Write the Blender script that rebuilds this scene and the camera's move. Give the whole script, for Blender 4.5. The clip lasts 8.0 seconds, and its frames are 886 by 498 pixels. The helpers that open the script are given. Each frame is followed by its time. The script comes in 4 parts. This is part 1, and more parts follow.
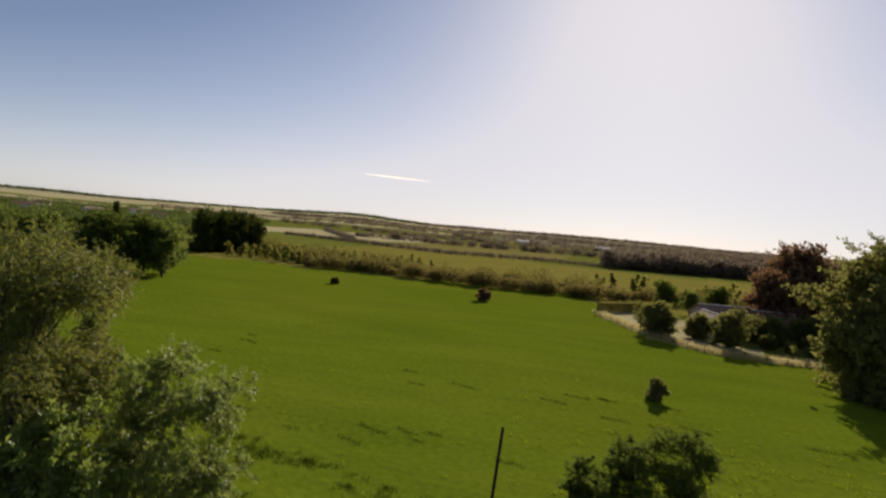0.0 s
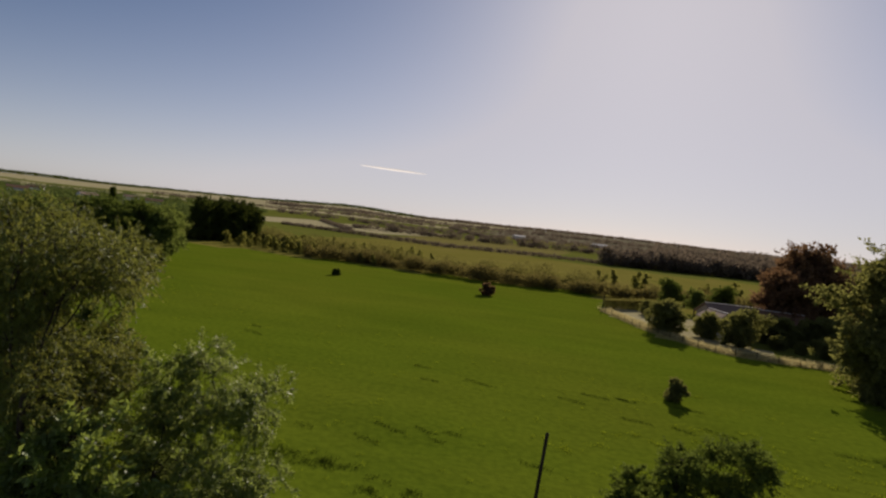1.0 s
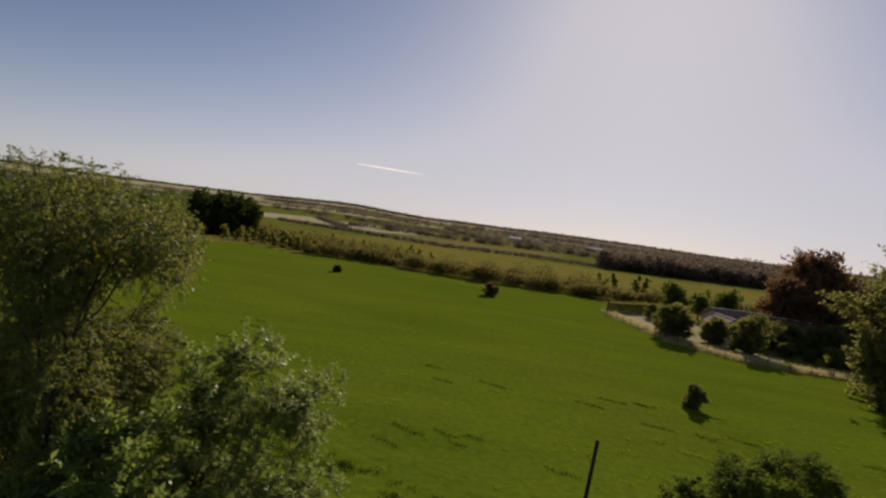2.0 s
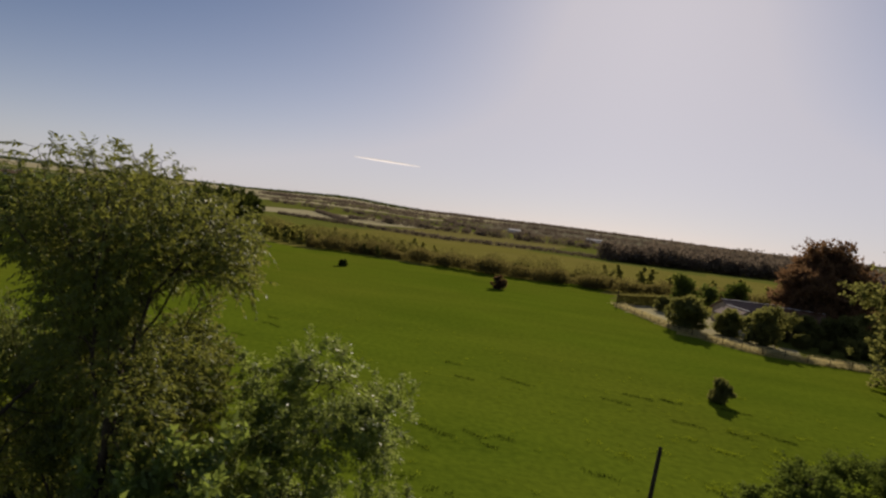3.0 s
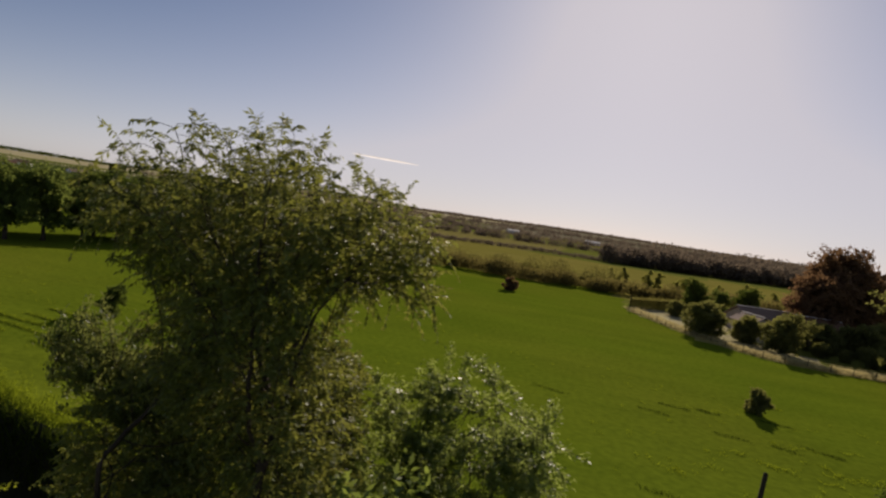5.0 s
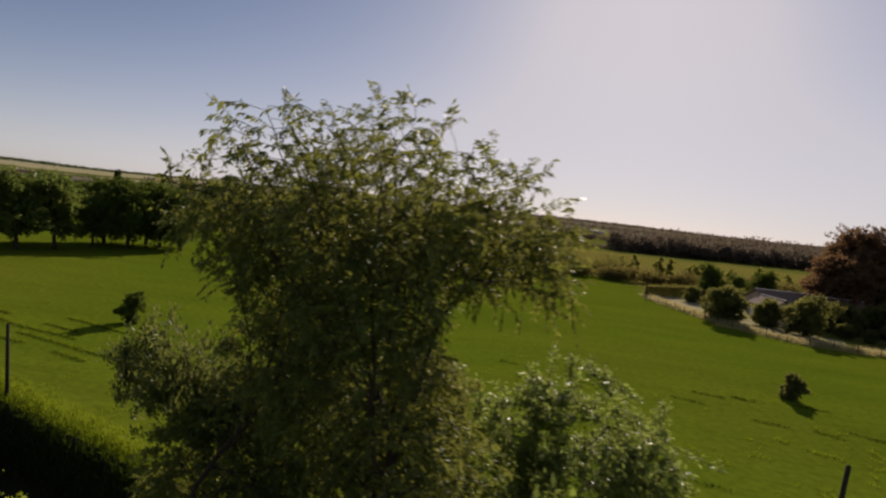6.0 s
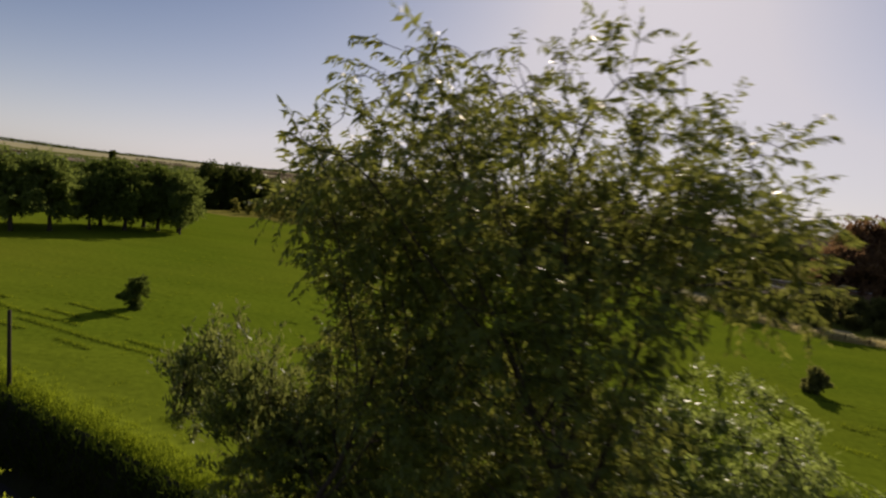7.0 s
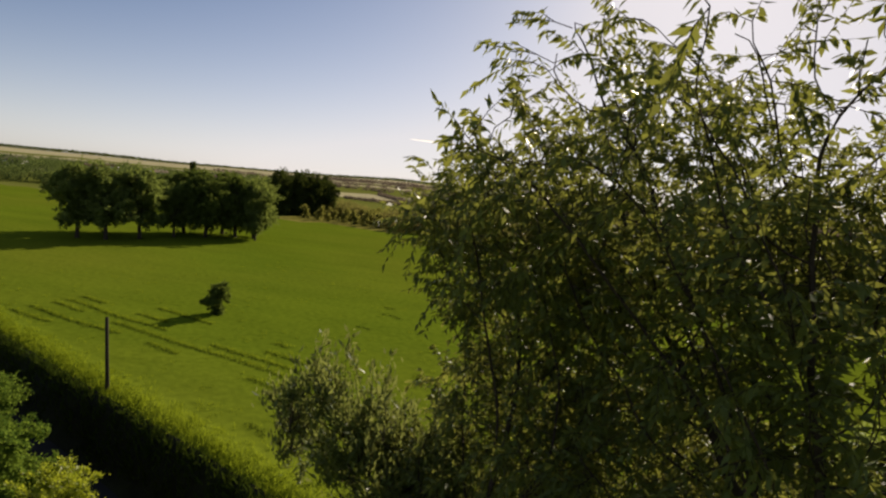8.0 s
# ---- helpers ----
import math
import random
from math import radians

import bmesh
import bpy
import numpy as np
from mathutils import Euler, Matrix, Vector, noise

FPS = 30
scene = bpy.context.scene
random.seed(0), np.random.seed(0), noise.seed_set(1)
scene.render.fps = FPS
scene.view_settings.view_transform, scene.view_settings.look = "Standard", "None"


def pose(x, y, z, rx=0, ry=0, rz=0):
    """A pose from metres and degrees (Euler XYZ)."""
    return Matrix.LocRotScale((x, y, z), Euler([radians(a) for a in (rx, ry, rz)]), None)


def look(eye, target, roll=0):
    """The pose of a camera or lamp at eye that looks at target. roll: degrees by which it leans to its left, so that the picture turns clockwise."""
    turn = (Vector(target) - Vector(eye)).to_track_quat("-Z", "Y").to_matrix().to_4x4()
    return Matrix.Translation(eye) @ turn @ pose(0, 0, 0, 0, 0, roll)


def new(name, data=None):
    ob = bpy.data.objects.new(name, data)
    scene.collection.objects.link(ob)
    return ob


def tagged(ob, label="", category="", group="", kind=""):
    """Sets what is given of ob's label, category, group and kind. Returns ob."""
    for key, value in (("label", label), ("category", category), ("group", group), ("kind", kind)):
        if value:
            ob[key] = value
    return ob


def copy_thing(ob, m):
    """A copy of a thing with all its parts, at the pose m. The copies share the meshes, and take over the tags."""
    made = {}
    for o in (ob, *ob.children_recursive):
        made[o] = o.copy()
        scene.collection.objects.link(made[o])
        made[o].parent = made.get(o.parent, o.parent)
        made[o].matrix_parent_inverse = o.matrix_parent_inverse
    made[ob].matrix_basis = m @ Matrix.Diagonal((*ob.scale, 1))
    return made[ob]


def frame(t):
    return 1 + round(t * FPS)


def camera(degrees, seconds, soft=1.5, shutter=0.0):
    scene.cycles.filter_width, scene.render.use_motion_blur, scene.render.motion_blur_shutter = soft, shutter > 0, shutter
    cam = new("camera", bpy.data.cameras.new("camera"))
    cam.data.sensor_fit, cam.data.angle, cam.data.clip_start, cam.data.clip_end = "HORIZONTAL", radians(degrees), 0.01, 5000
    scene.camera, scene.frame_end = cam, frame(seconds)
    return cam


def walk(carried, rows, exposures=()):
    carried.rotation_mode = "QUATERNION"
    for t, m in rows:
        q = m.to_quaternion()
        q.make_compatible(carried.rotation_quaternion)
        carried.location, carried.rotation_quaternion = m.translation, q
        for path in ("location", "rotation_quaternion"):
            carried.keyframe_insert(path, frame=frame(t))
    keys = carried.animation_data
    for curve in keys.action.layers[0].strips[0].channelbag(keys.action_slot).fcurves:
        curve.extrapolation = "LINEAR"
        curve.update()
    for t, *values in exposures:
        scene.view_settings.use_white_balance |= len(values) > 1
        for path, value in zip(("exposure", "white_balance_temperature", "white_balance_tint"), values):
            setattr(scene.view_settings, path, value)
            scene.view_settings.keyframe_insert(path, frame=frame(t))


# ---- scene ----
cam = camera(80.0, 8.0, soft=2.3, shutter=0.5)
PATH = [
    (0, (-0.961, 1.725, 12.121), (-1.356, 3.684, 12.043), 5.1),
    (0.5, (-1.947, 2.367, 12.105), (-2.344, 4.327, 12.109), 5.4),
    (1, (-2.825, 2.886, 11.766), (-3.199, 4.848, 11.666), 6.3),
    (1.5, (-3.722, 3.371, 11.433), (-4.078, 5.337, 11.342), 7.8),
    (3, (-6.351, 4.623, 11.054), (-6.693, 6.590, 10.931), 7.2),
    (3.5, (-7.129, 5.010, 11.072), (-7.459, 6.978, 10.939), 7.9),
    (4, (-7.821, 5.290, 10.898), (-8.169, 7.258, 10.819), 6.8),
    (5.5, (-9.745, 5.569, 10.683), (-10.063, 7.538, 10.535), 8.9),
    (6, (-10.494, 5.965, 10.517), (-10.832, 7.931, 10.369), 6.2),
    (6.5, (-11.399, 6.538, 10.419), (-11.731, 8.504, 10.265), 6.4),
    (7, (-12.170, 6.992, 10.293), (-12.481, 8.958, 10.094), 6.9),
    (7.2, (-12.497, 7.189, 10.322), (-12.809, 9.156, 10.140), 7.2),
    (7.3, (-12.630, 7.192, 10.289), (-12.957, 9.159, 10.130), 6.3),
    (7.4, (-12.677, 7.218, 10.272), (-13.131, 9.157, 10.082), 6.5),
    (7.5, (-12.988, 7.617, 10.307), (-13.527, 9.531, 10.089), 5.5),
    (8, (-12.988, 7.617, 10.307), (-13.527, 9.531, 10.089), 5.5),
]
walk(cam, [(t, look(eye, target, roll)) for t, eye, target, roll in PATH], [
    (0.0, 0.46, 6950, 14), (0.5, 0.28, 6850, 15), (1.0, 0.05, 6850, 16), (4.0, 0.07, 6900, 17), (6.0, 0.13, 7000, 18), (7.2, 0.28, 7050, 17), (7.5, 0.54, 7150, 14), (8.0, 0.54, 7150, 14)])

# ---- world, sun ----
SUN_AZ, SUN_EL = 9.2, 24.5            # degrees clockwise from +y, degrees up
world = bpy.data.worlds.new("sky")
scene.world = world
world.use_nodes = True
wn = world.node_tree.nodes
sky = wn.new("ShaderNodeTexSky")
sky.sky_type, sky.sun_disc = "NISHITA", False
sky.sun_elevation, sky.sun_rotation = radians(SUN_EL), radians(SUN_AZ)
sky.air_density, sky.dust_density, sky.ozone_density, sky.altitude = 0.8, 0.35, 4.5, 0
wn["Background"].inputs["Strength"].default_value = 0.06
haze = wn.new("ShaderNodeMix")          # thin summer haze, thickest where the sky is brightest
haze.data_type = "RGBA"
haze.inputs[7].default_value = (9.5, 9.4, 9.9, 1)
glow = wn.new("ShaderNodeRGBToBW")
veil = wn.new("ShaderNodeMapRange")
for slot, value in (("From Min", 2.6), ("From Max", 7.0), ("To Min", 0.10), ("To Max", 0.78)):
    veil.inputs[slot].default_value = value
for out_of, into in ((sky.outputs["Color"], glow.inputs["Color"]), (glow.outputs["Val"], veil.inputs["Value"]), (veil.outputs["Result"], haze.inputs[0]),
                     (sky.outputs["Color"], haze.inputs[6]), (haze.outputs[2], wn["Background"].inputs["Color"])):
    world.node_tree.links.new(out_of, into)
sun_data = bpy.data.lights.new("sun", "SUN")
sun_data.energy, sun_data.angle, sun_data.color = 4.4, radians(0.53), (1.0, 0.92, 0.78)
sun = new("sun", sun_data)
sun.matrix_world = look((0, 0, 60), Vector((0, 0, 60)) - Vector((math.sin(radians(SUN_AZ)) * math.cos(radians(SUN_EL)),
                        math.cos(radians(SUN_AZ)) * math.cos(radians(SUN_EL)), math.sin(radians(SUN_EL)))))


# ---- materials ----
def nodes_of(name):
    m = bpy.data.materials.new(name)
    m.use_nodes = True
    return m, m.node_tree.nodes, m.node_tree.links, m.node_tree.nodes["Principled BSDF"]


def noise_at(n, l, scale, detail=4.0, coord="Object", stretch=None, rot=0.0):
    tc = n.new("ShaderNodeTexCoord")
    tex = n.new("ShaderNodeTexNoise")
    tex.inputs["Scale"].default_value, tex.inputs["Detail"].default_value = scale, detail
    src = tc.outputs[coord]
    if stretch:
        mp = n.new("ShaderNodeMapping")
        mp.inputs["Scale"].default_value = stretch
        mp.inputs["Rotation"].default_value = (0, 0, radians(rot))
        l.new(src, mp.inputs["Vector"])
        src = mp.outputs["Vector"]
    l.new(src, tex.inputs["Vector"])
    return tex.outputs["Fac"]


def ramp(n, l, fac, stops):
    r = n.new("ShaderNodeValToRGB")
    while len(r.color_ramp.elements) < len(stops):
        r.color_ramp.elements.new(0.5)
    for e, (p, c) in zip(r.color_ramp.elements, stops):
        e.position, e.color = p, (*c, 1)
    l.new(fac, r.inputs["Fac"])
    return r.outputs["Color"]


def mixed(n, l, fac, a, b, mode="MIX"):
    m = n.new("ShaderNodeMix")
    m.data_type, m.blend_type = "RGBA", mode
    for sock, v in ((m.inputs[0], fac), (m.inputs[6], a), (m.inputs[7], b)):
        if isinstance(v, (int, float)):
            sock.default_value = v
        elif isinstance(v, tuple):
            sock.default_value = (*v, 1)
        else:
            l.new(v, sock)
    return m.outputs[2]


def bumped(n, l, bsdf, height, strength, distance=0.05):
    b = n.new("ShaderNodeBump")
    b.inputs["Strength"].default_value, b.inputs["Distance"].default_value = strength, distance
    l.new(height, b.inputs["Height"])
    l.new(b.outputs["Normal"], bsdf.inputs["Normal"])


def plain(name, a, b, scale, rough=0.8, bump=0.3, metal=0.0, distance=0.02):
    """Two-tone weathered surface: broad stains over fine grain."""
    m, n, l, p = nodes_of(name)
    broad, fine = noise_at(n, l, scale, 5), noise_at(n, l, scale * 9, 6)
    c = mixed(n, l, 0.35, ramp(n, l, broad, [(0.3, a), (0.7, b)]), ramp(n, l, fine, [(0.3, a), (0.7, b)]))
    l.new(c, p.inputs["Base Color"])
    p.inputs["Roughness"].default_value, p.inputs["Metallic"].default_value = rough, metal
    p.inputs["Specular IOR Level"].default_value = 0.5 if rough < 0.7 else 0.12
    bumped(n, l, p, fine, bump, distance)
    return m


def leafy(name, dark, light, through_col, shine=0.35, trans=0.45, clump=0.6, spec=0.4):
    """Foliage: varies leaf by leaf and clump by clump, lets light through."""
    m, n, l, p = nodes_of(name)
    geo = n.new("ShaderNodeNewGeometry")
    c = ramp(n, l, geo.outputs["Random Per Island"], [(0.0, dark), (0.75, light), (1.0, tuple(min(1, v * 1.35) for v in light))])
    broad = noise_at(n, l, clump, 3)
    c = mixed(n, l, ramp(n, l, broad, [(0.35, (0, 0, 0)), (0.7, (0.6, 0.6, 0.6))]), c, light)
    l.new(c, p.inputs["Base Color"])
    p.inputs["Roughness"].default_value = shine
    p.inputs["Specular IOR Level"].default_value = spec if shine < 0.5 else 0.0
    tr = n.new("ShaderNodeBsdfTranslucent")
    l.new(mixed(n, l, 0.8, c, through_col), tr.inputs["Color"])
    mx = n.new("ShaderNodeMixShader")
    mx.inputs[0].default_value = trans
    l.new(p.outputs[0], mx.inputs[1])
    l.new(tr.outputs[0], mx.inputs[2])
    l.new(mx.outputs[0], n["Material Output"].inputs["Surface"])
    return m


def grassy(name, dark, light, dry, dry_amount=0.4, rot=-17.0, bump=0.6):
    """Grass sward: broad patches, mowing drift along the field, fine tufts."""
    m, n, l, p = nodes_of(name)
    broad = noise_at(n, l, 0.035, 4)
    worn = noise_at(n, l, 0.09, 5, stretch=(0.45, 1.0, 1.0), rot=rot)
    drift = noise_at(n, l, 0.25, 4, stretch=(0.25, 1.0, 1.0), rot=rot)
    streak = noise_at(n, l, 0.9, 5, stretch=(0.18, 1.0, 1.0), rot=rot)
    tuft = noise_at(n, l, 2.2, 6)
    c = ramp(n, l, drift, [(0.3, dark), (0.7, light)])
    c = mixed(n, l, ramp(n, l, broad, [(0.42, (0, 0, 0)), (0.75, (dry_amount,) * 3)]), c, dry)
    c = mixed(n, l, ramp(n, l, worn, [(0.48, (0, 0, 0)), (0.75, (0.36,) * 3)]), c, tuple(v * 0.66 for v in dark))
    c = mixed(n, l, ramp(n, l, streak, [(0.55, (0, 0, 0)), (0.72, (0.32,) * 3)]), c, tuple(v * 0.55 for v in dark))
    c = mixed(n, l, 0.4, c, ramp(n, l, tuft, [(0.3, tuple(v * 0.7 for v in dark)), (0.62, light)]), "MIX")
    l.new(c, p.inputs["Base Color"])
    p.inputs["Roughness"].default_value = 1.0
    p.inputs["Specular IOR Level"].default_value = 0.0
    bumped(n, l, p, tuft, bump, 0.12)
    return m


M_PASTURE = grassy("pasture", (0.080, 0.120, 0.009), (0.121, 0.164, 0.012), (0.165, 0.158, 0.019), 0.6, bump=0.3)
M_MEADOW = grassy("meadow", (0.155, 0.145, 0.030), (0.205, 0.185, 0.042), (0.24, 0.20, 0.06), 0.7)
M_CROP = grassy("crop", (0.155, 0.140, 0.042), (0.205, 0.18, 0.058), (0.24, 0.20, 0.075), 0.7)
# pale stubble, paled further for the haze over the far strips
M_STUBBLE = grassy("stubble", (0.30, 0.27, 0.14), (0.41, 0.37, 0.22), (0.46, 0.41, 0.26), 0.6)
M_GRASSFAR = grassy("far_pasture", (0.105, 0.120, 0.022), (0.145, 0.16, 0.034), (0.18, 0.17, 0.045), 0.5)
# distance haze is put into this pale grey-brown ground colour
M_FARHAZE = grassy("far_hazy_ground", (0.150, 0.138, 0.088), (0.20, 0.182, 0.118), (0.24, 0.205, 0.14), 0.5)
# Near-black bank and tarmac: the cutting's deep shade is put into both colours
M_BANK = plain("bank_soil_shaded", (0.014, 0.015, 0.008), (0.028, 0.032, 0.012), 1.2, 0.95, 0.8, distance=0.1)
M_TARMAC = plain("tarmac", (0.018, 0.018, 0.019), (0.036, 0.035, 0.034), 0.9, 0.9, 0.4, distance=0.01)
M_ROUGHGRASS = grassy("rough_grass", (0.22, 0.19, 0.06), (0.33, 0.28, 0.10), (0.38, 0.32, 0.12), 0.6)
M_WILLOW = leafy("willow_leaf", (0.034, 0.053, 0.015), (0.095, 0.128, 0.037), (0.38, 0.385, 0.066), 0.48, 0.38, spec=0.16)
M_SILVER = leafy("silver_willow_leaf", (0.048, 0.078, 0.018), (0.13, 0.175, 0.05), (0.40, 0.47, 0.10), 0.42, 0.46, spec=0.35)
M_BRIGHT = leafy("bright_leaf", (0.13, 0.17, 0.012), (0.25, 0.29, 0.02), (0.48, 0.52, 0.04), 0.4, 0.5)
M_PALE = leafy("pale_willow_leaf", (0.024, 0.042, 0.011), (0.080, 0.112, 0.034), (0.36, 0.39, 0.09), 0.45, 0.33, spec=0.2)
M_ELDER = leafy("elder_leaf", (0.055, 0.09, 0.02), (0.13, 0.18, 0.05), (0.34, 0.42, 0.07), 0.42, 0.42, spec=0.3)
M_BANKLEAF = leafy("bank_leaf", (0.045, 0.085, 0.013), (0.10, 0.16, 0.026), (0.26, 0.36, 0.045), 0.6, 0.42)
M_OAK = leafy("oak_leaf", (0.04, 0.062, 0.014), (0.105, 0.14, 0.032), (0.19, 0.24, 0.04), 0.5, 0.40, 0.4)
M_DARKLEAF = leafy("dark_leaf", (0.025, 0.040, 0.011), (0.06, 0.080, 0.020), (0.12, 0.145, 0.025), 0.5, 0.3, 0.25)
# leaf tones lightened: the sun's hazy glare over the garden is put in
M_COPPER = leafy("brown_leaf", (0.105, 0.066, 0.040), (0.16, 0.100, 0.058), (0.30, 0.17, 0.08), 0.6, 0.46, 0.2)
M_BROADLEAF = leafy("broad_leaf", (0.068, 0.080, 0.030), (0.145, 0.155, 0.055), (0.33, 0.32, 0.08), 0.55, 0.46, 0.3)
# hedge, scrub and above all far wood: distance haze lightens these colours
M_HEDGE = leafy("hedge_leaf", (0.080, 0.070, 0.026), (0.15, 0.130, 0.048), (0.28, 0.23, 0.065), 0.6, 0.42, 0.12)
M_SCRUB = leafy("scrub_leaf", (0.088, 0.084, 0.026), (0.16, 0.148, 0.048), (0.30, 0.27, 0.07), 0.6, 0.44, 0.08)
M_FARWOOD = leafy("far_wood_hazy_leaf", (0.108, 0.090, 0.068), (0.132, 0.110, 0.082), (0.22, 0.17, 0.12), 0.7, 0.38, 0.04)
M_FARGREEN = leafy("far_green_leaf", (0.045, 0.066, 0.022), (0.075, 0.105, 0.034), (0.16, 0.20, 0.05), 0.7, 0.40, 0.02)
M_ASH = leafy("ash_leaf", (0.058, 0.084, 0.024), (0.13, 0.17, 0.048), (0.30, 0.36, 0.07), 0.5, 0.44, 0.5)
M_YOUNG = leafy("young_leaf", (0.11, 0.125, 0.03), (0.20, 0.20, 0.055), (0.40, 0.38, 0.08), 0.6, 0.46, 0.2)
M_BLADE = leafy("grass_blade", (0.08, 0.12, 0.008), (0.15, 0.19, 0.014), (0.28, 0.34, 0.02), 0.6, 0.5, 0.4)
# shade of the lane bank and track ridges is put into this dark grass
M_SHADEGRASS = leafy("dark_shade_grass", (0.022, 0.036, 0.007), (0.045, 0.066, 0.010), (0.07, 0.10, 0.010), 0.6, 0.25, 0.4)
M_STRAW = leafy("straw_blade", (0.32, 0.27, 0.12), (0.52, 0.45, 0.22), (0.6, 0.52, 0.25), 0.6, 0.45, 0.3)
M_BARK = plain("bark", (0.028, 0.021, 0.014), (0.075, 0.058, 0.042), 3.0, 0.9, 0.9, distance=0.03)
M_POST = plain("weathered_post", (0.022, 0.018, 0.010), (0.060, 0.048, 0.030), 2.0, 0.85, 0.5)


# ---- mesh helpers ----
def mesh_from(name, V, faces, mats):
    """faces: an (n, 4) array of quads."""
    me = bpy.data.meshes.new(name)
    V, faces = np.asarray(V, np.float32), np.asarray(faces, np.int32)
    k = faces.shape[1]
    me.vertices.add(len(V))
    me.vertices.foreach_set("co", V.ravel())
    me.loops.add(faces.size)
    me.loops.foreach_set("vertex_index", faces.ravel())
    me.polygons.add(len(faces))
    me.polygons.foreach_set("loop_start", np.arange(0, faces.size, k, dtype=np.int32))
    me.update(calc_edges=True)
    for m in (mats if isinstance(mats, (list, tuple)) else [mats]):
        me.materials.append(m)
    return me


def part(name, me, parent=None, label="", kind=""):
    ob = new(name, me)
    if parent is not None:
        ob.parent = parent
    return tagged(ob, label, kind=kind)


def bm_part(name, bm, material, parent=None, label="", kind="", smooth=False):
    me = bpy.data.meshes.new(name)
    bm.to_mesh(me)
    bm.free()
    me.materials.append(material)
    if smooth:
        me.polygons.foreach_set("use_smooth", [True] * len(me.polygons))
    return part(name, me, parent, label, kind)


def box(bm, x0, y0, z0, x1, y1, z1, bevel=0.0):
    got = bmesh.ops.create_cube(bm, size=1.0, matrix=Matrix.LocRotScale(((x0 + x1) / 2, (y0 + y1) / 2, (z0 + z1) / 2), None,
                                                                        (x1 - x0, y1 - y0, z1 - z0)))
    if bevel:
        edges = list({e for v in got["verts"] for e in v.link_edges})
        bmesh.ops.bevel(bm, geom=edges, offset=bevel, segments=1, affect="EDGES")


def tubes(paths, sides=5):
    """paths: list of (points (n, 3), radii (n)). Returns vertices and quads."""
    V, Fq, at = [], [], 0
    ang = np.linspace(0, 2 * np.pi, sides, endpoint=False)
    for pts, rad in paths:
        pts, rad = np.asarray(pts, float), np.asarray(rad, float)
        d = np.gradient(pts, axis=0)
        d /= np.linalg.norm(d, axis=1, keepdims=True) + 1e-9
        ref = np.where(np.abs(d[:, 2:3]) > 0.9, [[1.0, 0, 0]], [[0, 0, 1.0]])
        a = np.cross(d, ref)
        a /= np.linalg.norm(a, axis=1, keepdims=True) + 1e-9
        b = np.cross(d, a)
        ring = pts[:, None] + rad[:, None, None] * (np.cos(ang)[None, :, None] * a[:, None] + np.sin(ang)[None, :, None] * b[:, None])
        n = len(pts)
        V.append(ring.reshape(-1, 3))
        i, j = np.meshgrid(np.arange(n - 1), np.arange(sides), indexing="ij")
        j2 = (j + 1) % sides
        Fq.append(np.stack([at + i * sides + j, at + i * sides + j2, at + (i + 1) * sides + j2, at + (i + 1) * sides + j], -1).reshape(-1, 4))
        at += n * sides
    return np.concatenate(V), np.concatenate(Fq)


def leaf_quads(P, D, L, W, rng, curl=0.15):
    """Pointed leaves: base P, axis D, length L, width W (arrays)."""
    n = len(P)
    D = D / (np.linalg.norm(D, axis=1, keepdims=True) + 1e-9)
    R = rng.normal(size=(n, 3))
    S = np.cross(D, R)
    S /= np.linalg.norm(S, axis=1, keepdims=True) + 1e-9
    N = np.cross(S, D)
    L, W = np.broadcast_to(L, n)[:, None], np.broadcast_to(W, n)[:, None]
    mid = P + D * L * 0.45
    V = np.stack([P, mid + S * W * 0.5 + N * W * curl, P + D * L - N * L * curl * 0.5, mid - S * W * 0.5 + N * W * curl], 1).reshape(-1, 3)
    return V, np.arange(4 * n, dtype=np.int32).reshape(-1, 4)


def bent(a, b, rng, n=6, wobble=0.12, sag=0.0):
    a, b = np.asarray(a, float), np.asarray(b, float)
    t = np.linspace(0, 1, n)[:, None]
    ln = np.linalg.norm(b - a)
    off = rng.normal(size=(2, 3)) * wobble * ln
    w = np.sin(np.pi * t)
    p = a + (b - a) * t + w * off[0] * 0.6 + np.sin(2 * np.pi * t) * off[1] * 0.35
    p[:, 2] += -sag * ln * (t[:, 0] ** 2) + sag * ln * 0.6 * w[:, 0]
    p[0] = a
    return p


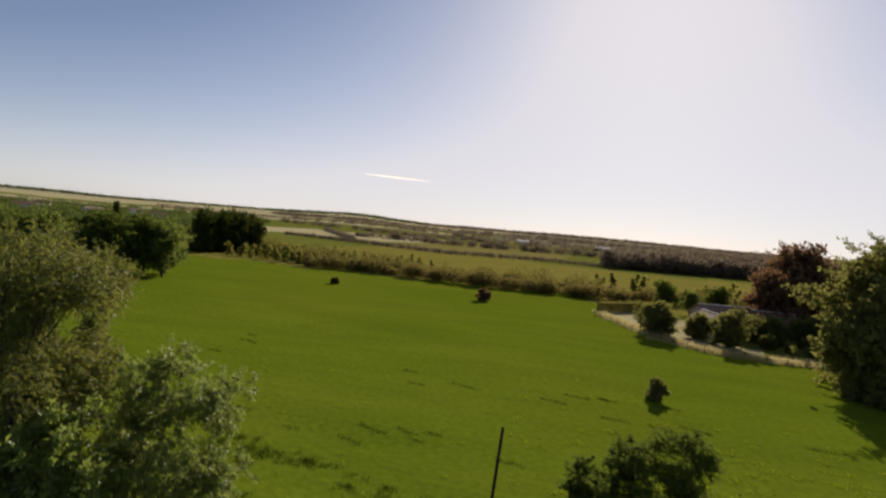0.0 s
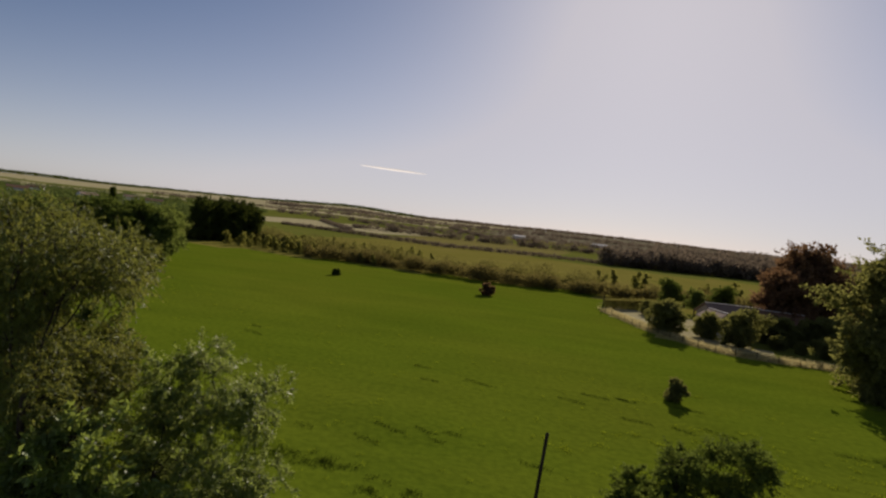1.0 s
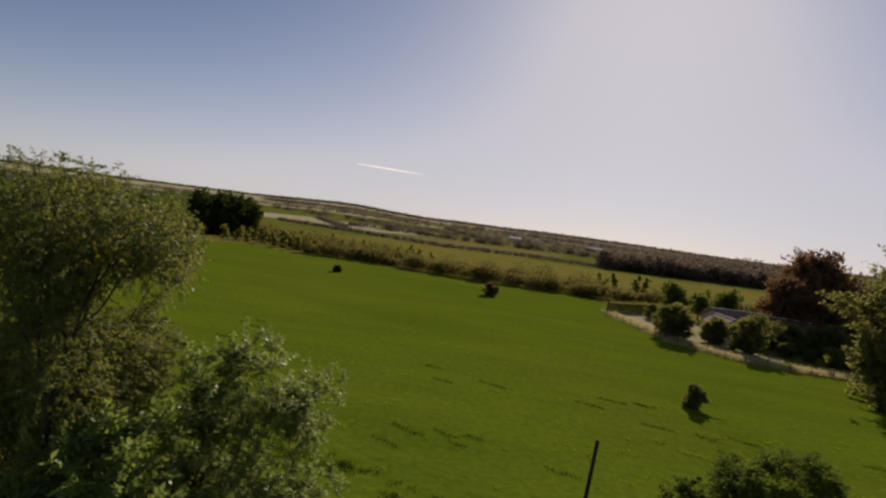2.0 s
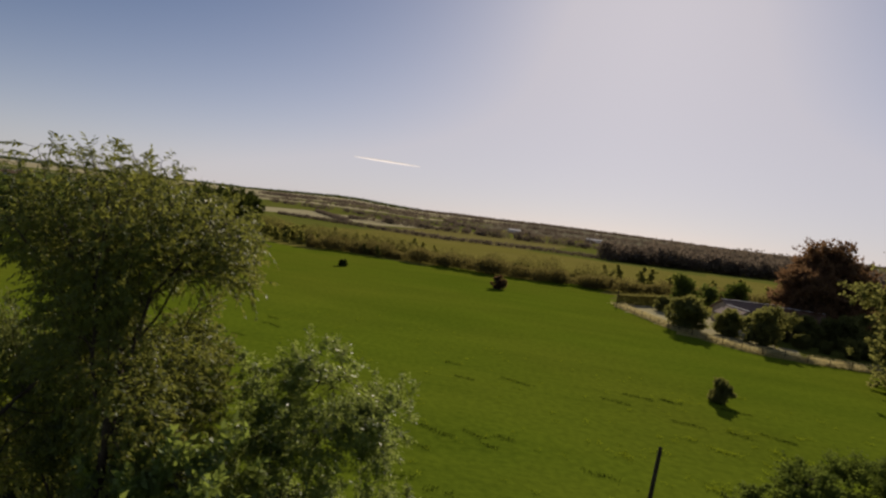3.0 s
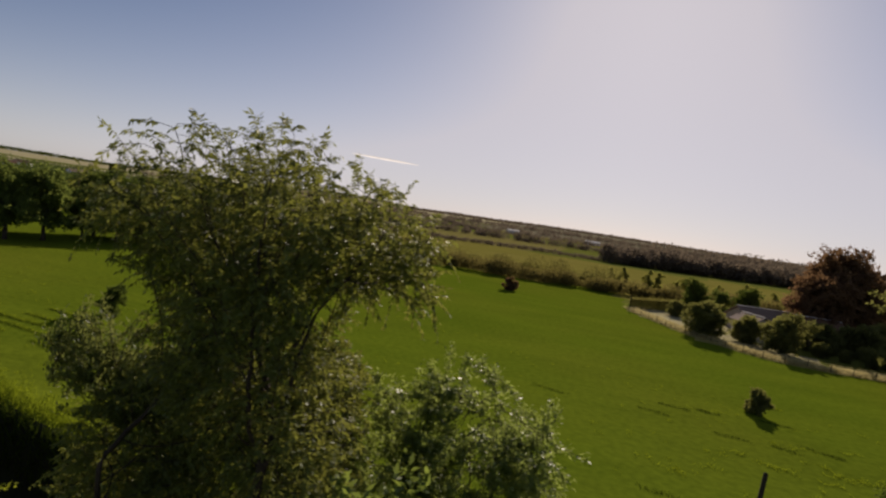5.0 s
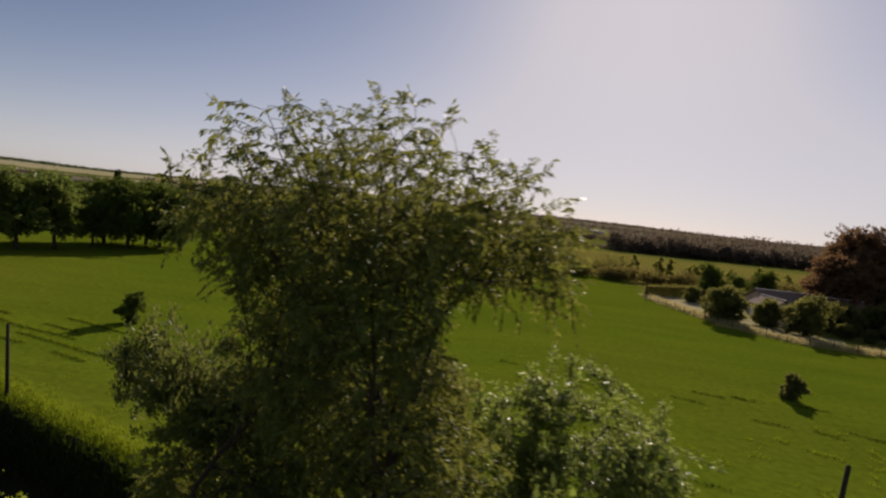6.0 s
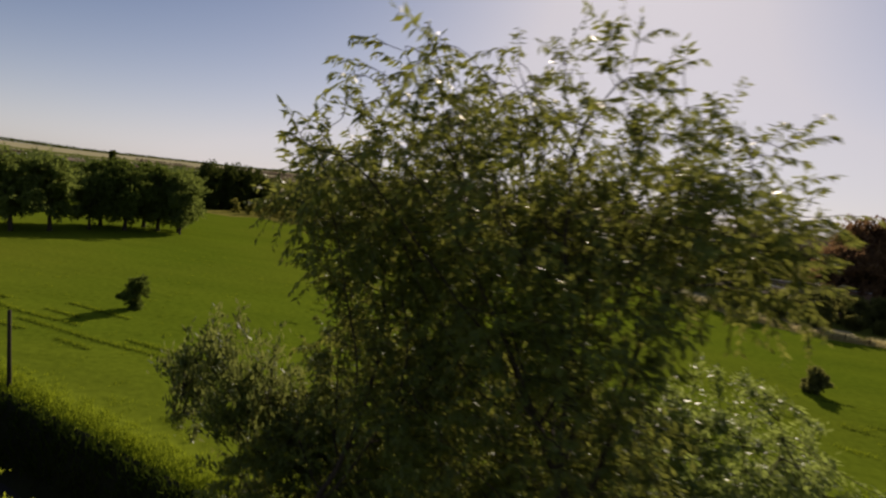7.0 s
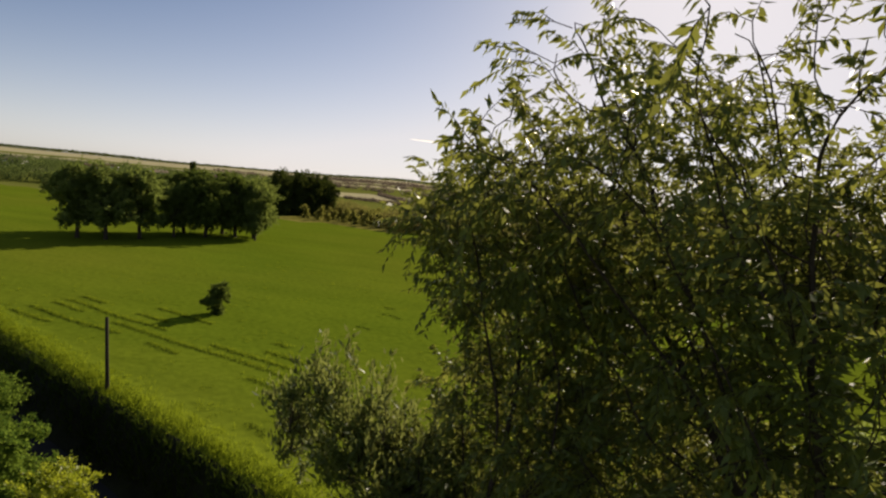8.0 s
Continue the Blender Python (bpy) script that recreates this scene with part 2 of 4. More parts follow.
def tree(name, base, lobes, trunk_r, fork_z, leaf, leaf_mat, label, category="tree", seed=1, bark=None, group="", stems=1,
         density=1.0, leaves_per=45, droop=0.35, twig_r=0.006, twig_len=1.0, near=False, lean=(0, 0, 0), hubs=9):
    """A trunk, a limb to each lobe of the crown, twigs in the lobes and leaves along the twigs.
    lobes: (x, y, z, rx, ry, rz, twigs), relative to the base."""
    rng = np.random.default_rng(seed)
    bark = bark or M_BARK
    root = new(name)
    root.location = base
    tagged(root, label, category, group)
    top = np.array([0, 0, fork_z])
    limbs, twigs, LP, LD = [], [], [], []
    heads = []
    for s in range(stems):
        a = 2 * np.pi * s / max(1, stems) + rng.random()
        foot = np.array([np.cos(a), np.sin(a), 0]) * trunk_r * (1.1 if stems > 1 else 0)
        head = top + np.array([np.cos(a), np.sin(a), 0]) * (0.12 * fork_z if stems > 1 else 0)
        if near:      # stems that run up through the crown
            head = np.array([np.cos(a) * 0.09 * fork_z, np.sin(a) * 0.05 * fork_z, fork_z * (0.86 + 0.14 * rng.random())]) + np.array(lean)
        p = bent(foot - [0, 0, 0.25], head, rng, 16, 0.035)
        q = np.linspace(0, 1, 16)
        r = trunk_r * (1 + 0.5 * np.exp(-q * 9)) * (1 - (0.88 if near else 0.3) * q) / (stems ** 0.4)
        V, Fq = tubes([(p, r)], 9)
        part("trunk", mesh_from("trunk", V, Fq, bark), root)
        heads.append(p)
    for x, y, z, rx, ry, rz, n in lobes:
        c = np.array([x, y, z], float)
        p0 = min(heads, key=lambda h: np.linalg.norm(h[-1][:2] - c[:2]))
        start = p0[-1] if c[2] > p0[-1][2] else p0[max(2, int(len(p0) * 0.6))]
        if near:
            want = c[2] - 0.9 * min(np.linalg.norm(h[-1][:2] - c[:2]) for h in heads) - 0.4
            p0 = heads[rng.integers(len(heads))]
            start = p0[np.argmin(np.abs(p0[:, 2] - want))]
        limb = bent(start, c + np.array([0, 0, rz * 0.5]), rng, 9, 0.09, 0.05)
        lr = max(trunk_r * (0.09 if near else 0.26), 0.015)
        limbs.append([(limb, np.linspace(lr, lr * 0.16, 9))])
        n = max(4, int(n * density))
        k = max(4, n // hubs)
        u = rng.normal(size=(k, 3))
        u /= np.linalg.norm(u, axis=1, keepdims=True)
        hub = u * (rng.random(k) ** 0.4)[:, None]
        ends = c + (hub[rng.integers(0, k, n)] + rng.normal(size=(n, 3)) * 0.28) * np.array([rx, ry, rz])
        # limb forks
        forks = []
        for q in range(4):
            e = ends[rng.integers(n)]
            s = limb[rng.integers(4, 9)]
            f = bent(s, e, rng, 6, 0.12, 0.05)
            forks.append(f)
            limbs[-1].append((f, np.linspace(lr * 0.3, lr * 0.08, 6)))
        nodes = np.concatenate([limb[4:]] + [f[2:] for f in forks])
        for e in ends:
            k = np.argmin(np.linalg.norm(nodes - e, axis=1) + rng.random(len(nodes)) * 0.5 * twig_len)
            s = nodes[k]
            out = e - c
            out /= np.linalg.norm(out) + 1e-6
            tip = e + out * twig_len * 0.25 * rng.random() + np.array([0, 0, -droop * twig_len * rng.random()])
            tw = bent(s, tip, rng, 6, 0.10, -0.02)
            keep = slice(None) if near else [0, 2, 5]
            twigs.append((tw[keep], np.linspace(twig_r, twig_r * 0.35, 6)[keep]))
            m = int(leaves_per * (0.6 + 0.8 * rng.random()))
            t = 0.35 + 0.68 * rng.random(m) ** 0.8
            i = np.clip((t * 5).astype(int), 0, 4)
            f = (t * 5 - i)[:, None]
            pos = tw[i] * (1 - f) + tw[i + 1] * f
            pos = pos + rng.normal(size=(m, 3)) * (0.045 if near else 0.09) * twig_len * np.linspace(0.4, 1.2, m)[:, None]
            ax = tw[i + 1] - tw[i]
            ax /= np.linalg.norm(ax, axis=1, keepdims=True) + 1e-9
            LP.append(pos)
            LD.append(ax * 0.7 + rng.normal(size=(m, 3)) * 0.6 + np.array([0, 0, -droop * 1.3]))
    for group_of in (limbs if near else [[q for g in limbs for q in g]]):
        V, Fq = tubes(group_of, 6)
        nm = "limb" if near else "branchwork"
        part(nm, mesh_from(nm, V, Fq, bark), root)
    V, Fq = tubes(twigs, 3)
    part("twigwork", mesh_from("twigwork", V, Fq, bark), root, kind="stuff")
    P, D = np.concatenate(LP), np.concatenate(LD)
    n = len(P)
    L = leaf[0] * (0.6 + 0.7 * rng.random(n))
    V, Fq = leaf_quads(P, D, L, L * leaf[1], rng)
    part("crown", mesh_from("crown", V, Fq, leaf_mat), root, kind="stuff")
    return root


def round_lobes(rng, h, r, n, twigs, low=0.25, shape=1.0):
    """Lobes of a rounded crown, h high and r wide, with a ragged outline."""
    out = []
    for i in range(n):
        a, f = rng.random() * 6.28, rng.random()
        z = h * (low + (0.90 - low) * (i + 0.5) / n)
        k = (z / h - low) / (1 - low)
        w = r * (1 - abs(2 * k - 0.85) ** 2.2 * 0.6) * shape
        d = w * 0.62 * math.sqrt(f)
        s = r * (0.36 + 0.2 * rng.random())
        out.append((math.cos(a) * d, math.sin(a) * d, min(z, h - s * 0.8), s * 1.15, s * 1.15, s * 0.85, twigs))
    return out


def scatter_leaves(P, size, rng, ratio=0.6, up=0.2):
    D = rng.normal(size=(len(P), 3)) + np.array([0, 0, up])
    L = size * (0.6 + 0.8 * rng.random(len(P)))
    return leaf_quads(P, D, L, L * ratio, rng, 0.2)


def hedge(name, pts, width, height, n, size, mat, label, seed, ragged=0.4, category="hedge", kind="stuff", z0=0.0, gaps=0.0):
    """A hedgerow or belt of trees along a line: humps of uneven height, filled with leaf clumps."""
    rng = np.random.default_rng(seed)
    pts = np.asarray(pts, float)
    seg = np.linalg.norm(np.diff(pts[:, :2], axis=0), axis=1)
    run = np.concatenate([[0], np.cumsum(seg)])
    L = run[-1]
    m = max(3, int(L / (height * 0.45)))
    hs = np.linspace(0, L, m) + rng.normal(size=m) * height * 0.3
    hh = height * (1 - ragged + ragged * 1.3 * rng.random(m))
    hr = height * (0.6 + 0.6 * rng.random(m))
    keep = rng.random(m) >= gaps
    hs, hh, hr = hs[keep], hh[keep], hr[keep]
    k = rng.integers(0, len(hs), n)
    u = rng.normal(size=(n, 3))
    u /= np.linalg.norm(u, axis=1, keepdims=True)
    u *= (rng.random(n) ** 0.3)[:, None]
    s = np.clip(hs[k] + u[:, 0] * hr[k], 0, L)
    lat = u[:, 1] * width / 2
    z = hh[k] * (0.5 + 0.5 * u[:, 2])
    P = np.stack([np.interp(s, run, pts[:, 0]), np.interp(s, run, pts[:, 1]), z], 1)
    d = (pts[-1] - pts[0])[:2]
    d /= np.linalg.norm(d)
    P[:, 0] += -d[1] * lat
    P[:, 1] += d[0] * lat
    P[:, 2] += np.array([land(px, py) for px, py in P[:, :2]]) + z0
    V, Fq = scatter_leaves(P, size, rng)
    return tagged(part(name, mesh_from(name, V, Fq, mat)), label, category, kind=kind)


# ---- the land ----
CU, SU = 0.955, 0.2966          # the lane's direction is (CU, -SU); v grows across it, away from the camera


def uv(x, y):
    return CU * x - SU * y, SU * x + CU * y


def xy(u, v):
    return CU * u + SU * v, -SU * u + CU * v


def smooth(a, b, t):
    t = min(1.0, max(0.0, (t - a) / (b - a)))
    return t * t * (3 - 2 * t)


def land(x, y):
    """Height of the ground: flat fields, the sunken lane, low hills far off."""
    u, v = uv(x, y)
    z = 0.0
    wob = 0.22 * math.sin(u * 0.31) + 0.12 * math.sin(u * 0.83 + 1)
    if 6 < v < 17:
        z -= 1.9 * smooth(8.3 + wob, 9.4 + wob, v) * (1 - smooth(13.0 + wob * 0.5, 13.9 + wob * 0.5, v))
        z += 0.25 * math.exp(-((v - 14.8) / 0.8) ** 2)
    d = math.hypot(x, y)
    if d < 120:
        z += 0.06 * noise.noise((x * 0.15, y * 0.15, 3.0)) + 0.03 * noise.noise((x * 0.6, y * 0.6, 7.0))
    if d > 500:
        a = math.atan2(x, y)
        ridge = 15 + 3 * math.exp(-((a + 0.33) / 0.22) ** 2) + 10 * math.exp(-((a + 0.365) / 0.085) ** 2) + 4 * noise.noise((a * 4.0, 1.5, 0.0)) + 2 * noise.noise((a * 11.0, 5.5, 0.0))
        z += ridge * smooth(450, 1700, d) + 3 * smooth(1700, 3600, d)
        z += 3 * smooth(500, 800, d) * noise.noise((x * 0.002, y * 0.002, 9.0))
    return z


def axis_lines(lo, hi, fine_lo, fine_hi, step, grow=1.16):
    out = list(np.arange(fine_lo, fine_hi + step * 0.5, step))
    s, p = step, out[-1]
    while p < hi:
        s *= grow
        p += s
        out.append(p)
    s, p = step, out[0]
    while p > lo:
        s *= grow
        p -= s
        out.insert(0, p)
    return np.array(out)


FENCE = [(7.4, 94.0), (10.2, 85.5), (12.9, 78.2), (16.0, 72.8), (19.3, 69.6), (25.0, 68.6), (31.0, 68.6), (38, 69)]
GROUND_MATS = [M_PASTURE, M_MEADOW, M_CROP, M_STUBBLE, M_GRASSFAR, M_BANK, M_ROUGHGRASS, M_FARHAZE]


def ground_kind(x, y):
    """Which sward or soil covers the ground at a place."""
    u, v = uv(x, y)
    # the cutting's shaded band takes the near-black soil colour
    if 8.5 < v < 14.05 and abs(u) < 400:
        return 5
    if x > 9 and y < 121:
        f = float(np.interp(x, [p[0] for p in FENCE], [p[1] for p in FENCE]))
        if y > f + 3:
            return 1 if y > 110 else 3 if y < 100 and x < 26 else 4
    if y < 118 - 0.02 * x and x < 8 + (118 - y) * 0.13 + max(0, (75 - y)) * 2.0 and x > -230:
        return 0
    if x > 5 and y < 122 and y > 60:
        return 6 if y < 100 - (x - 8) * 0.2 else 1
    d = math.hypot(x, y)
    if d < 120:
        return 0
    if y < 250 - 0.12 * x and x > -90:
        return 1
    if x < -90 and d < 330:
        return 4 if y > 60 else 0
    if x < -90:          # long pale and dark strips up to the skyline
        band = d + 60 * noise.noise((x * 0.004, y * 0.004, 2.0))
        return 3 if d > 1000 else [4, 3, 4, 3, 4, 4, 3, 4][int(band / 130) % 8]
    # the most distant ground takes the haze-paled colour
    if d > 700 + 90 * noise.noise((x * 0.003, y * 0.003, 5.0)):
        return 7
    if d < 460:
        return 2 if noise.noise((x * 0.006, y * 0.004, 8.0)) > 0 else 4
    cell = noise.cell((math.floor(x / 170 + y * 0.0007) * 1.7 + 0.5, math.floor(y / 150 - x * 0.0009) * 2.3 + 0.5, 4.5))
    return [1, 2, 4, 3, 4, 1, 2, 4][int(abs(cell) * 997) % 8]


def build_ground():
    us = axis_lines(-5200, 5200, -60, 40, 0.8, 1.13)
    vs = axis_lines(-5200, 5200, 7.6, 16.6, 0.3, 1.09)
    nu, nv = len(us), len(vs)
    V = np.zeros((nu, nv, 3))
    for i, u in enumerate(us):
        for j, v in enumerate(vs):
            x, y = xy(u, v)
            V[i, j] = x, y, land(x, y)
    i, j = np.meshgrid(np.arange(nu - 1), np.arange(nv - 1), indexing="ij")
    Fq = np.stack([i * nv + j, (i + 1) * nv + j, (i + 1) * nv + j + 1, i * nv + j + 1], -1).reshape(-1, 4)
    me = mesh_from("ground", V.reshape(-1, 3), Fq, GROUND_MATS)
    C = V.reshape(-1, 3)[Fq].mean(1)
    me.polygons.foreach_set("material_index", np.array([ground_kind(x, y) for x, y, _ in C], np.int32))
    me.polygons.foreach_set("use_smooth", np.ones(len(Fq), bool))
    me.update()
    return tagged(part("ground", me), "green grazed pasture with patchwork fields running to low hills", "ground", kind="structure")


build_ground()


def build_lane():
    """A narrow tarmac lane on the floor of the cutting, cambered, with uneven edges."""
    us = np.arange(-220, 220.1, 1.1)
    V, Fq = [], []
    for k, u in enumerate(us):
        e = 0.14 * noise.noise((u * 0.35, 2.0, 0.0))
        for v, z in ((9.55 + e, -1.97), (9.7 + e, -1.845), (11.2, -1.80), (12.6 - e, -1.85), (12.75 - e, -1.97)):
            V.append((*xy(u, v), z))
        if k:
            Fq += [(5 * k - 5 + q, 5 * k + q, 5 * k + q + 1, 5 * k - 4 + q) for q in range(4)]
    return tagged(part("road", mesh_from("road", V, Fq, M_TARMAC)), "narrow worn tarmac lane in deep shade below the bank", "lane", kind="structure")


build_lane()

# ---- the willows by the lane ----
def branching(points, seeds, step, reach, kill, rng, rounds=160):
    """Branches that grow from the seed chains towards the points until they come near them. Returns node places and parents."""
    N, parent = [], []
    for chain in seeds:
        for k, p in enumerate(chain):
            parent.append(-1 if k == 0 else len(N) - 1)
            N.append(np.asarray(p, float))
    A = points.copy()
    near, dist = np.zeros(len(A), int), np.full(len(A), 1e9)
    fresh = list(range(len(N)))
    for _ in range(rounds):
        Q = np.array([N[k] for k in fresh])
        d = np.linalg.norm(A[:, None] - Q[None], axis=2)
        k = d.argmin(1)
        m = d[np.arange(len(A)), k]
        closer = m < dist
        near[closer], dist[closer] = np.array(fresh)[k[closer]], m[closer]
        live = dist > kill
        A, near, dist = A[live], near[live], dist[live]
        pull = dist < reach
        if not pull.any():
            break
        fresh = []
        for q in np.unique(near[pull]):
            w = A[pull & (near == q)] - N[q]
            w = (w / np.linalg.norm(w, axis=1, keepdims=True)).mean(0) + rng.normal(size=3) * 0.12
            w /= np.linalg.norm(w) + 1e-9
            fresh.append(len(N))
            parent.append(int(q))
            N.append(N[q] + w * step)
    return np.array(N), np.array(parent)


def grown_tree(name, base, lobes, stems, label, seed, leaf, leaf_mat, points=20000, shoot=(0.26, 0.52), per=16):
    """A tree whose boughs grow into the lobes (x, y, z, r) of its crown; drooping leafy shoots end the branches."""
    rng = np.random.default_rng(seed)
    root = tagged(new(name), label, "tree")
    root.location = base
    lobes = np.asarray(lobes, float)
    share = lobes[:, 3] ** 2.4
    A = []
    for (x, y, z, r), f in zip(lobes, share / share.sum()):
        u = rng.normal(size=(int(points * f), 3))
        u *= (rng.random(len(u)) ** 0.38 / np.linalg.norm(u, axis=1))[:, None] * r
        u += [x, y, z]
        if r > 0.8:      # clumps and gaps in the body of the crown
            u = u[[noise.noise(tuple(p * 0.95 + 7.0)) + noise.noise(tuple(p * 2.1)) * 0.3 > 0.055 - 0.135 * (1 - smooth(9.4, 10.6, p[2])) for p in u]]
        A.append(u)
    A = np.concatenate(A)
    N, parent = branching(A, stems, 0.11, 1.6, 0.165, rng)
    n = len(N)
    kids = [[] for _ in range(n)]
    for k in range(n):
        if parent[k] >= 0:
            kids[parent[k]].append(k)
    rad = np.zeros(n)
    for k in range(n - 1, -1, -1):
        rad[k] = max(0.0035, sum(rad[c] ** 2.35 for c in kids[k]) ** (1 / 2.35))
    rad *= min(1.0, 0.17 / rad.max())
    heads = [k for k in range(n) if parent[k] < 0]
    boughs, fine = [], []
    while heads:
        k = heads.pop()
        chain = [k] if parent[k] < 0 else [parent[k], k]
        while kids[chain[-1]]:
            order = sorted(kids[chain[-1]], key=lambda c: -rad[c])
            heads += order[1:]
            chain.append(order[0])
        P, R = N[chain], rad[chain].copy()
        R[0] = R[1] if len(R) > 1 else R[0]
        if len(P) > 4:
            P[1:-1] = 0.5 * P[1:-1] + 0.25 * (P[:-2] + P[2:])
        if len(P) > 1:
            (boughs if R[0] > 0.016 else fine).append((P, R, parent[chain[0]] < 0))
    for P, R, first in boughs:
        V, Fq = tubes([(P, R)], 8 if first else 6)
        part("trunk" if first else "limb", mesh_from("trunk" if first else "limb", V, Fq, M_BARK), root)
    # leafy shoots
    twigs, LP, LD = [(P, R) for P, R, _ in fine], [], []
    for k in np.nonzero(rad < 0.0075)[0]:
        tip = not kids[k]
        if N[k][2] < 1.6 or (not tip and rng.random() < 0.25) or rng.random() < 0.2 * smooth(10.7, 11.2, N[k][2]):
            continue
        along = N[k] - N[max(parent[k], 0)]
        along /= np.linalg.norm(along) + 1e-9
        for _ in range(4 if tip and N[k][2] < 10.5 else 2 if tip or N[k][2] < 10.4 else 1):
            d = along * 0.8 + rng.normal(size=3) * 0.55 + [0, 0, 0.15]
            d /= np.linalg.norm(d)
            ln = rng.uniform(*shoot)
            t = np.linspace(0, 1, 6)[:, None]
            fall = rng.uniform(0.0, 0.65)
            p = N[k] + d * ln * t + np.array([0, 0, -1.0]) * fall * ln * t ** 2
            twigs.append((p[[0, 2, 5]], np.array([0.0032, 0.0024, 0.0012])))
            m = int(per * (0.7 + 0.6 * rng.random()))
            q = np.linspace(0.12, 1.0, m)
            a = np.clip((q * 5).astype(int), 0, 4)
            f = (q * 5 - a)[:, None]
            LP.append(p[a] * (1 - f) + p[a + 1] * f)
            ax = p[a + 1] - p[a]
            ax /= np.linalg.norm(ax, axis=1, keepdims=True)
            side = np.cross(ax, rng.normal(size=3))
            side /= np.linalg.norm(side, axis=1, keepdims=True) + 1e-9
            LD.append(ax * 0.6 + side * (np.where(np.arange(m) % 2, 1, -1)[:, None] * 0.6) + rng.normal(size=(m, 3)) * 0.25 + [0, 0, -0.6])
    V, Fq = tubes(twigs, 3)
    part("twigwork", mesh_from("twigwork", V, Fq, M_BARK), root, kind="stuff")
    P, D = np.concatenate(LP), np.concatenate(LD)
    L = leaf[0] * (0.65 + 0.6 * rng.random(len(P)))
    V, Fq = leaf_quads(P, D, L, L * leaf[1], rng)
    part("crown", mesh_from("crown", V, Fq, leaf_mat), root, kind="stuff")
    return root


CROWN_TOP = [(-0.05, 0.9, 10.5, 0.9), (0.55, 0.15, 10.5, 0.85), (-0.05, 1.6, 10.3, 0.9), (-0.65, 1.5, 10.3, 0.85), (1.6, 0.0, 10.35, 0.72), (1.0, -0.45, 10.3, 0.85),
             (-1.2, 1.2, 10.1, 0.66), (1.15, 0.9, 10.2, 0.9), (0.7, -0.6, 10.1, 0.85), (0.85, 1.6, 10.1, 0.76), (-0.95, 0.8, 10.0, 0.9), (-0.2, 0.3, 9.9, 0.9),
             (0.7, -0.45, 9.7, 0.8), (0.4, 1.6, 9.7, 0.9), (-0.9, 1.3, 9.4, 0.7), (-0.05, 1.6, 9.1, 0.9), (0.25, 0.45, 9.0, 0.85), (-0.5, 0.6, 8.85, 0.85), (0.95, -0.6, 9.0, 0.55)]
CROWN_TIPS = [(0.75, -0.7, 11.14, 0.36), (1.1, -0.5, 11.06, 0.34), (0.35, -0.55, 11.08, 0.34), (1.85, -0.3, 10.84, 0.28), (2.15, 0.0, 10.4, 0.36), (-0.08, -1.7, 11.0, 0.13),
              (-0.15, -1.35, 10.65, 0.22), (-0.1, -0.8, 10.75, 0.32), (-0.95, -1.25, 10.55, 0.2), (-0.9, -0.8, 10.5, 0.32), (-1.4, -0.35, 10.45, 0.2), (-1.25, -0.1, 10.25, 0.36),
              (0.12, 0.65, 11.05, 0.45), (0.55, 0.6, 11.0, 0.4), (-0.6, -0.2, 10.65, 0.36), (1.45, -0.4, 10.78, 0.34), (-0.75, -0.5, 11.1, 0.26), (-0.4, -0.3, 11.2, 0.30), (-0.05, -0.3, 11.15, 0.28), (2.2, 0.1, 10.05, 0.4)]
CROWN_LOW = [(0.25, 0.15, 8.6, 0.85), (0.7, 0.0, 8.3, 0.8), (-0.2, 1.6, 8.3, 0.9), (-1.2, 1.2, 8.4, 0.55), (0.7, 0.9, 8.2, 0.85), (1.4, -0.7, 8.2, 0.5), (-0.85, 1.3, 8.2, 0.62),
             (0.55, 1.5, 7.9, 0.9), (0.8, 0.4, 7.6, 0.85), (0.2, 1.3, 7.5, 0.9), (1.5, -0.45, 7.5, 0.5), (-0.6, 1.4, 7.3, 0.65), (0.4, 1.0, 7.1, 0.9), (1.3, -0.6, 6.8, 0.6),
             (-0.5, 0.6, 7.2, 0.65), (-1.0, 0.6, 7.75, 0.5), (-1.6, 0.9, 7.5, 0.55), (-1.7, 0.7, 6.9, 0.7), (-0.9, 0.7, 6.9, 0.7), (-1.3, 1.0, 6.2, 0.85),
             (1.1, 0.6, 8.2, 0.5), (1.0, 0.9, 7.4, 0.7), (-2.0, 0.9, 6.2, 0.7)]
CROWN = CROWN_TOP + CROWN_TIPS + CROWN_LOW
CROWN += [(0.4 + 0.35 * math.sin(k * 2.4), 0.3 + 0.5 * math.cos(k * 2.4), 6.4 - 0.62 * k, 0.9) for k in range(8)]
STEMS = []
for k in range(4):
    a = 0.6 + 1.6 * k
    STEMS.append([(0.13 * math.cos(a) + 0.055 * q * math.cos(a) + 0.03 * math.sin(q * 0.7 + k), 0.13 * math.sin(a) + 0.05 * q * math.sin(a) + 0.02 * q, -0.25 + 0.3 * q)
                  for q in range(22 + 2 * k)])
grown_tree("willow_tree", (-12.6, 11.2, 0), CROWN, STEMS, "tall willow with narrow green leaves and a ragged open top", 11, (0.074, 0.33), M_WILLOW, 26000, shoot=(0.22, 0.42), per=18)
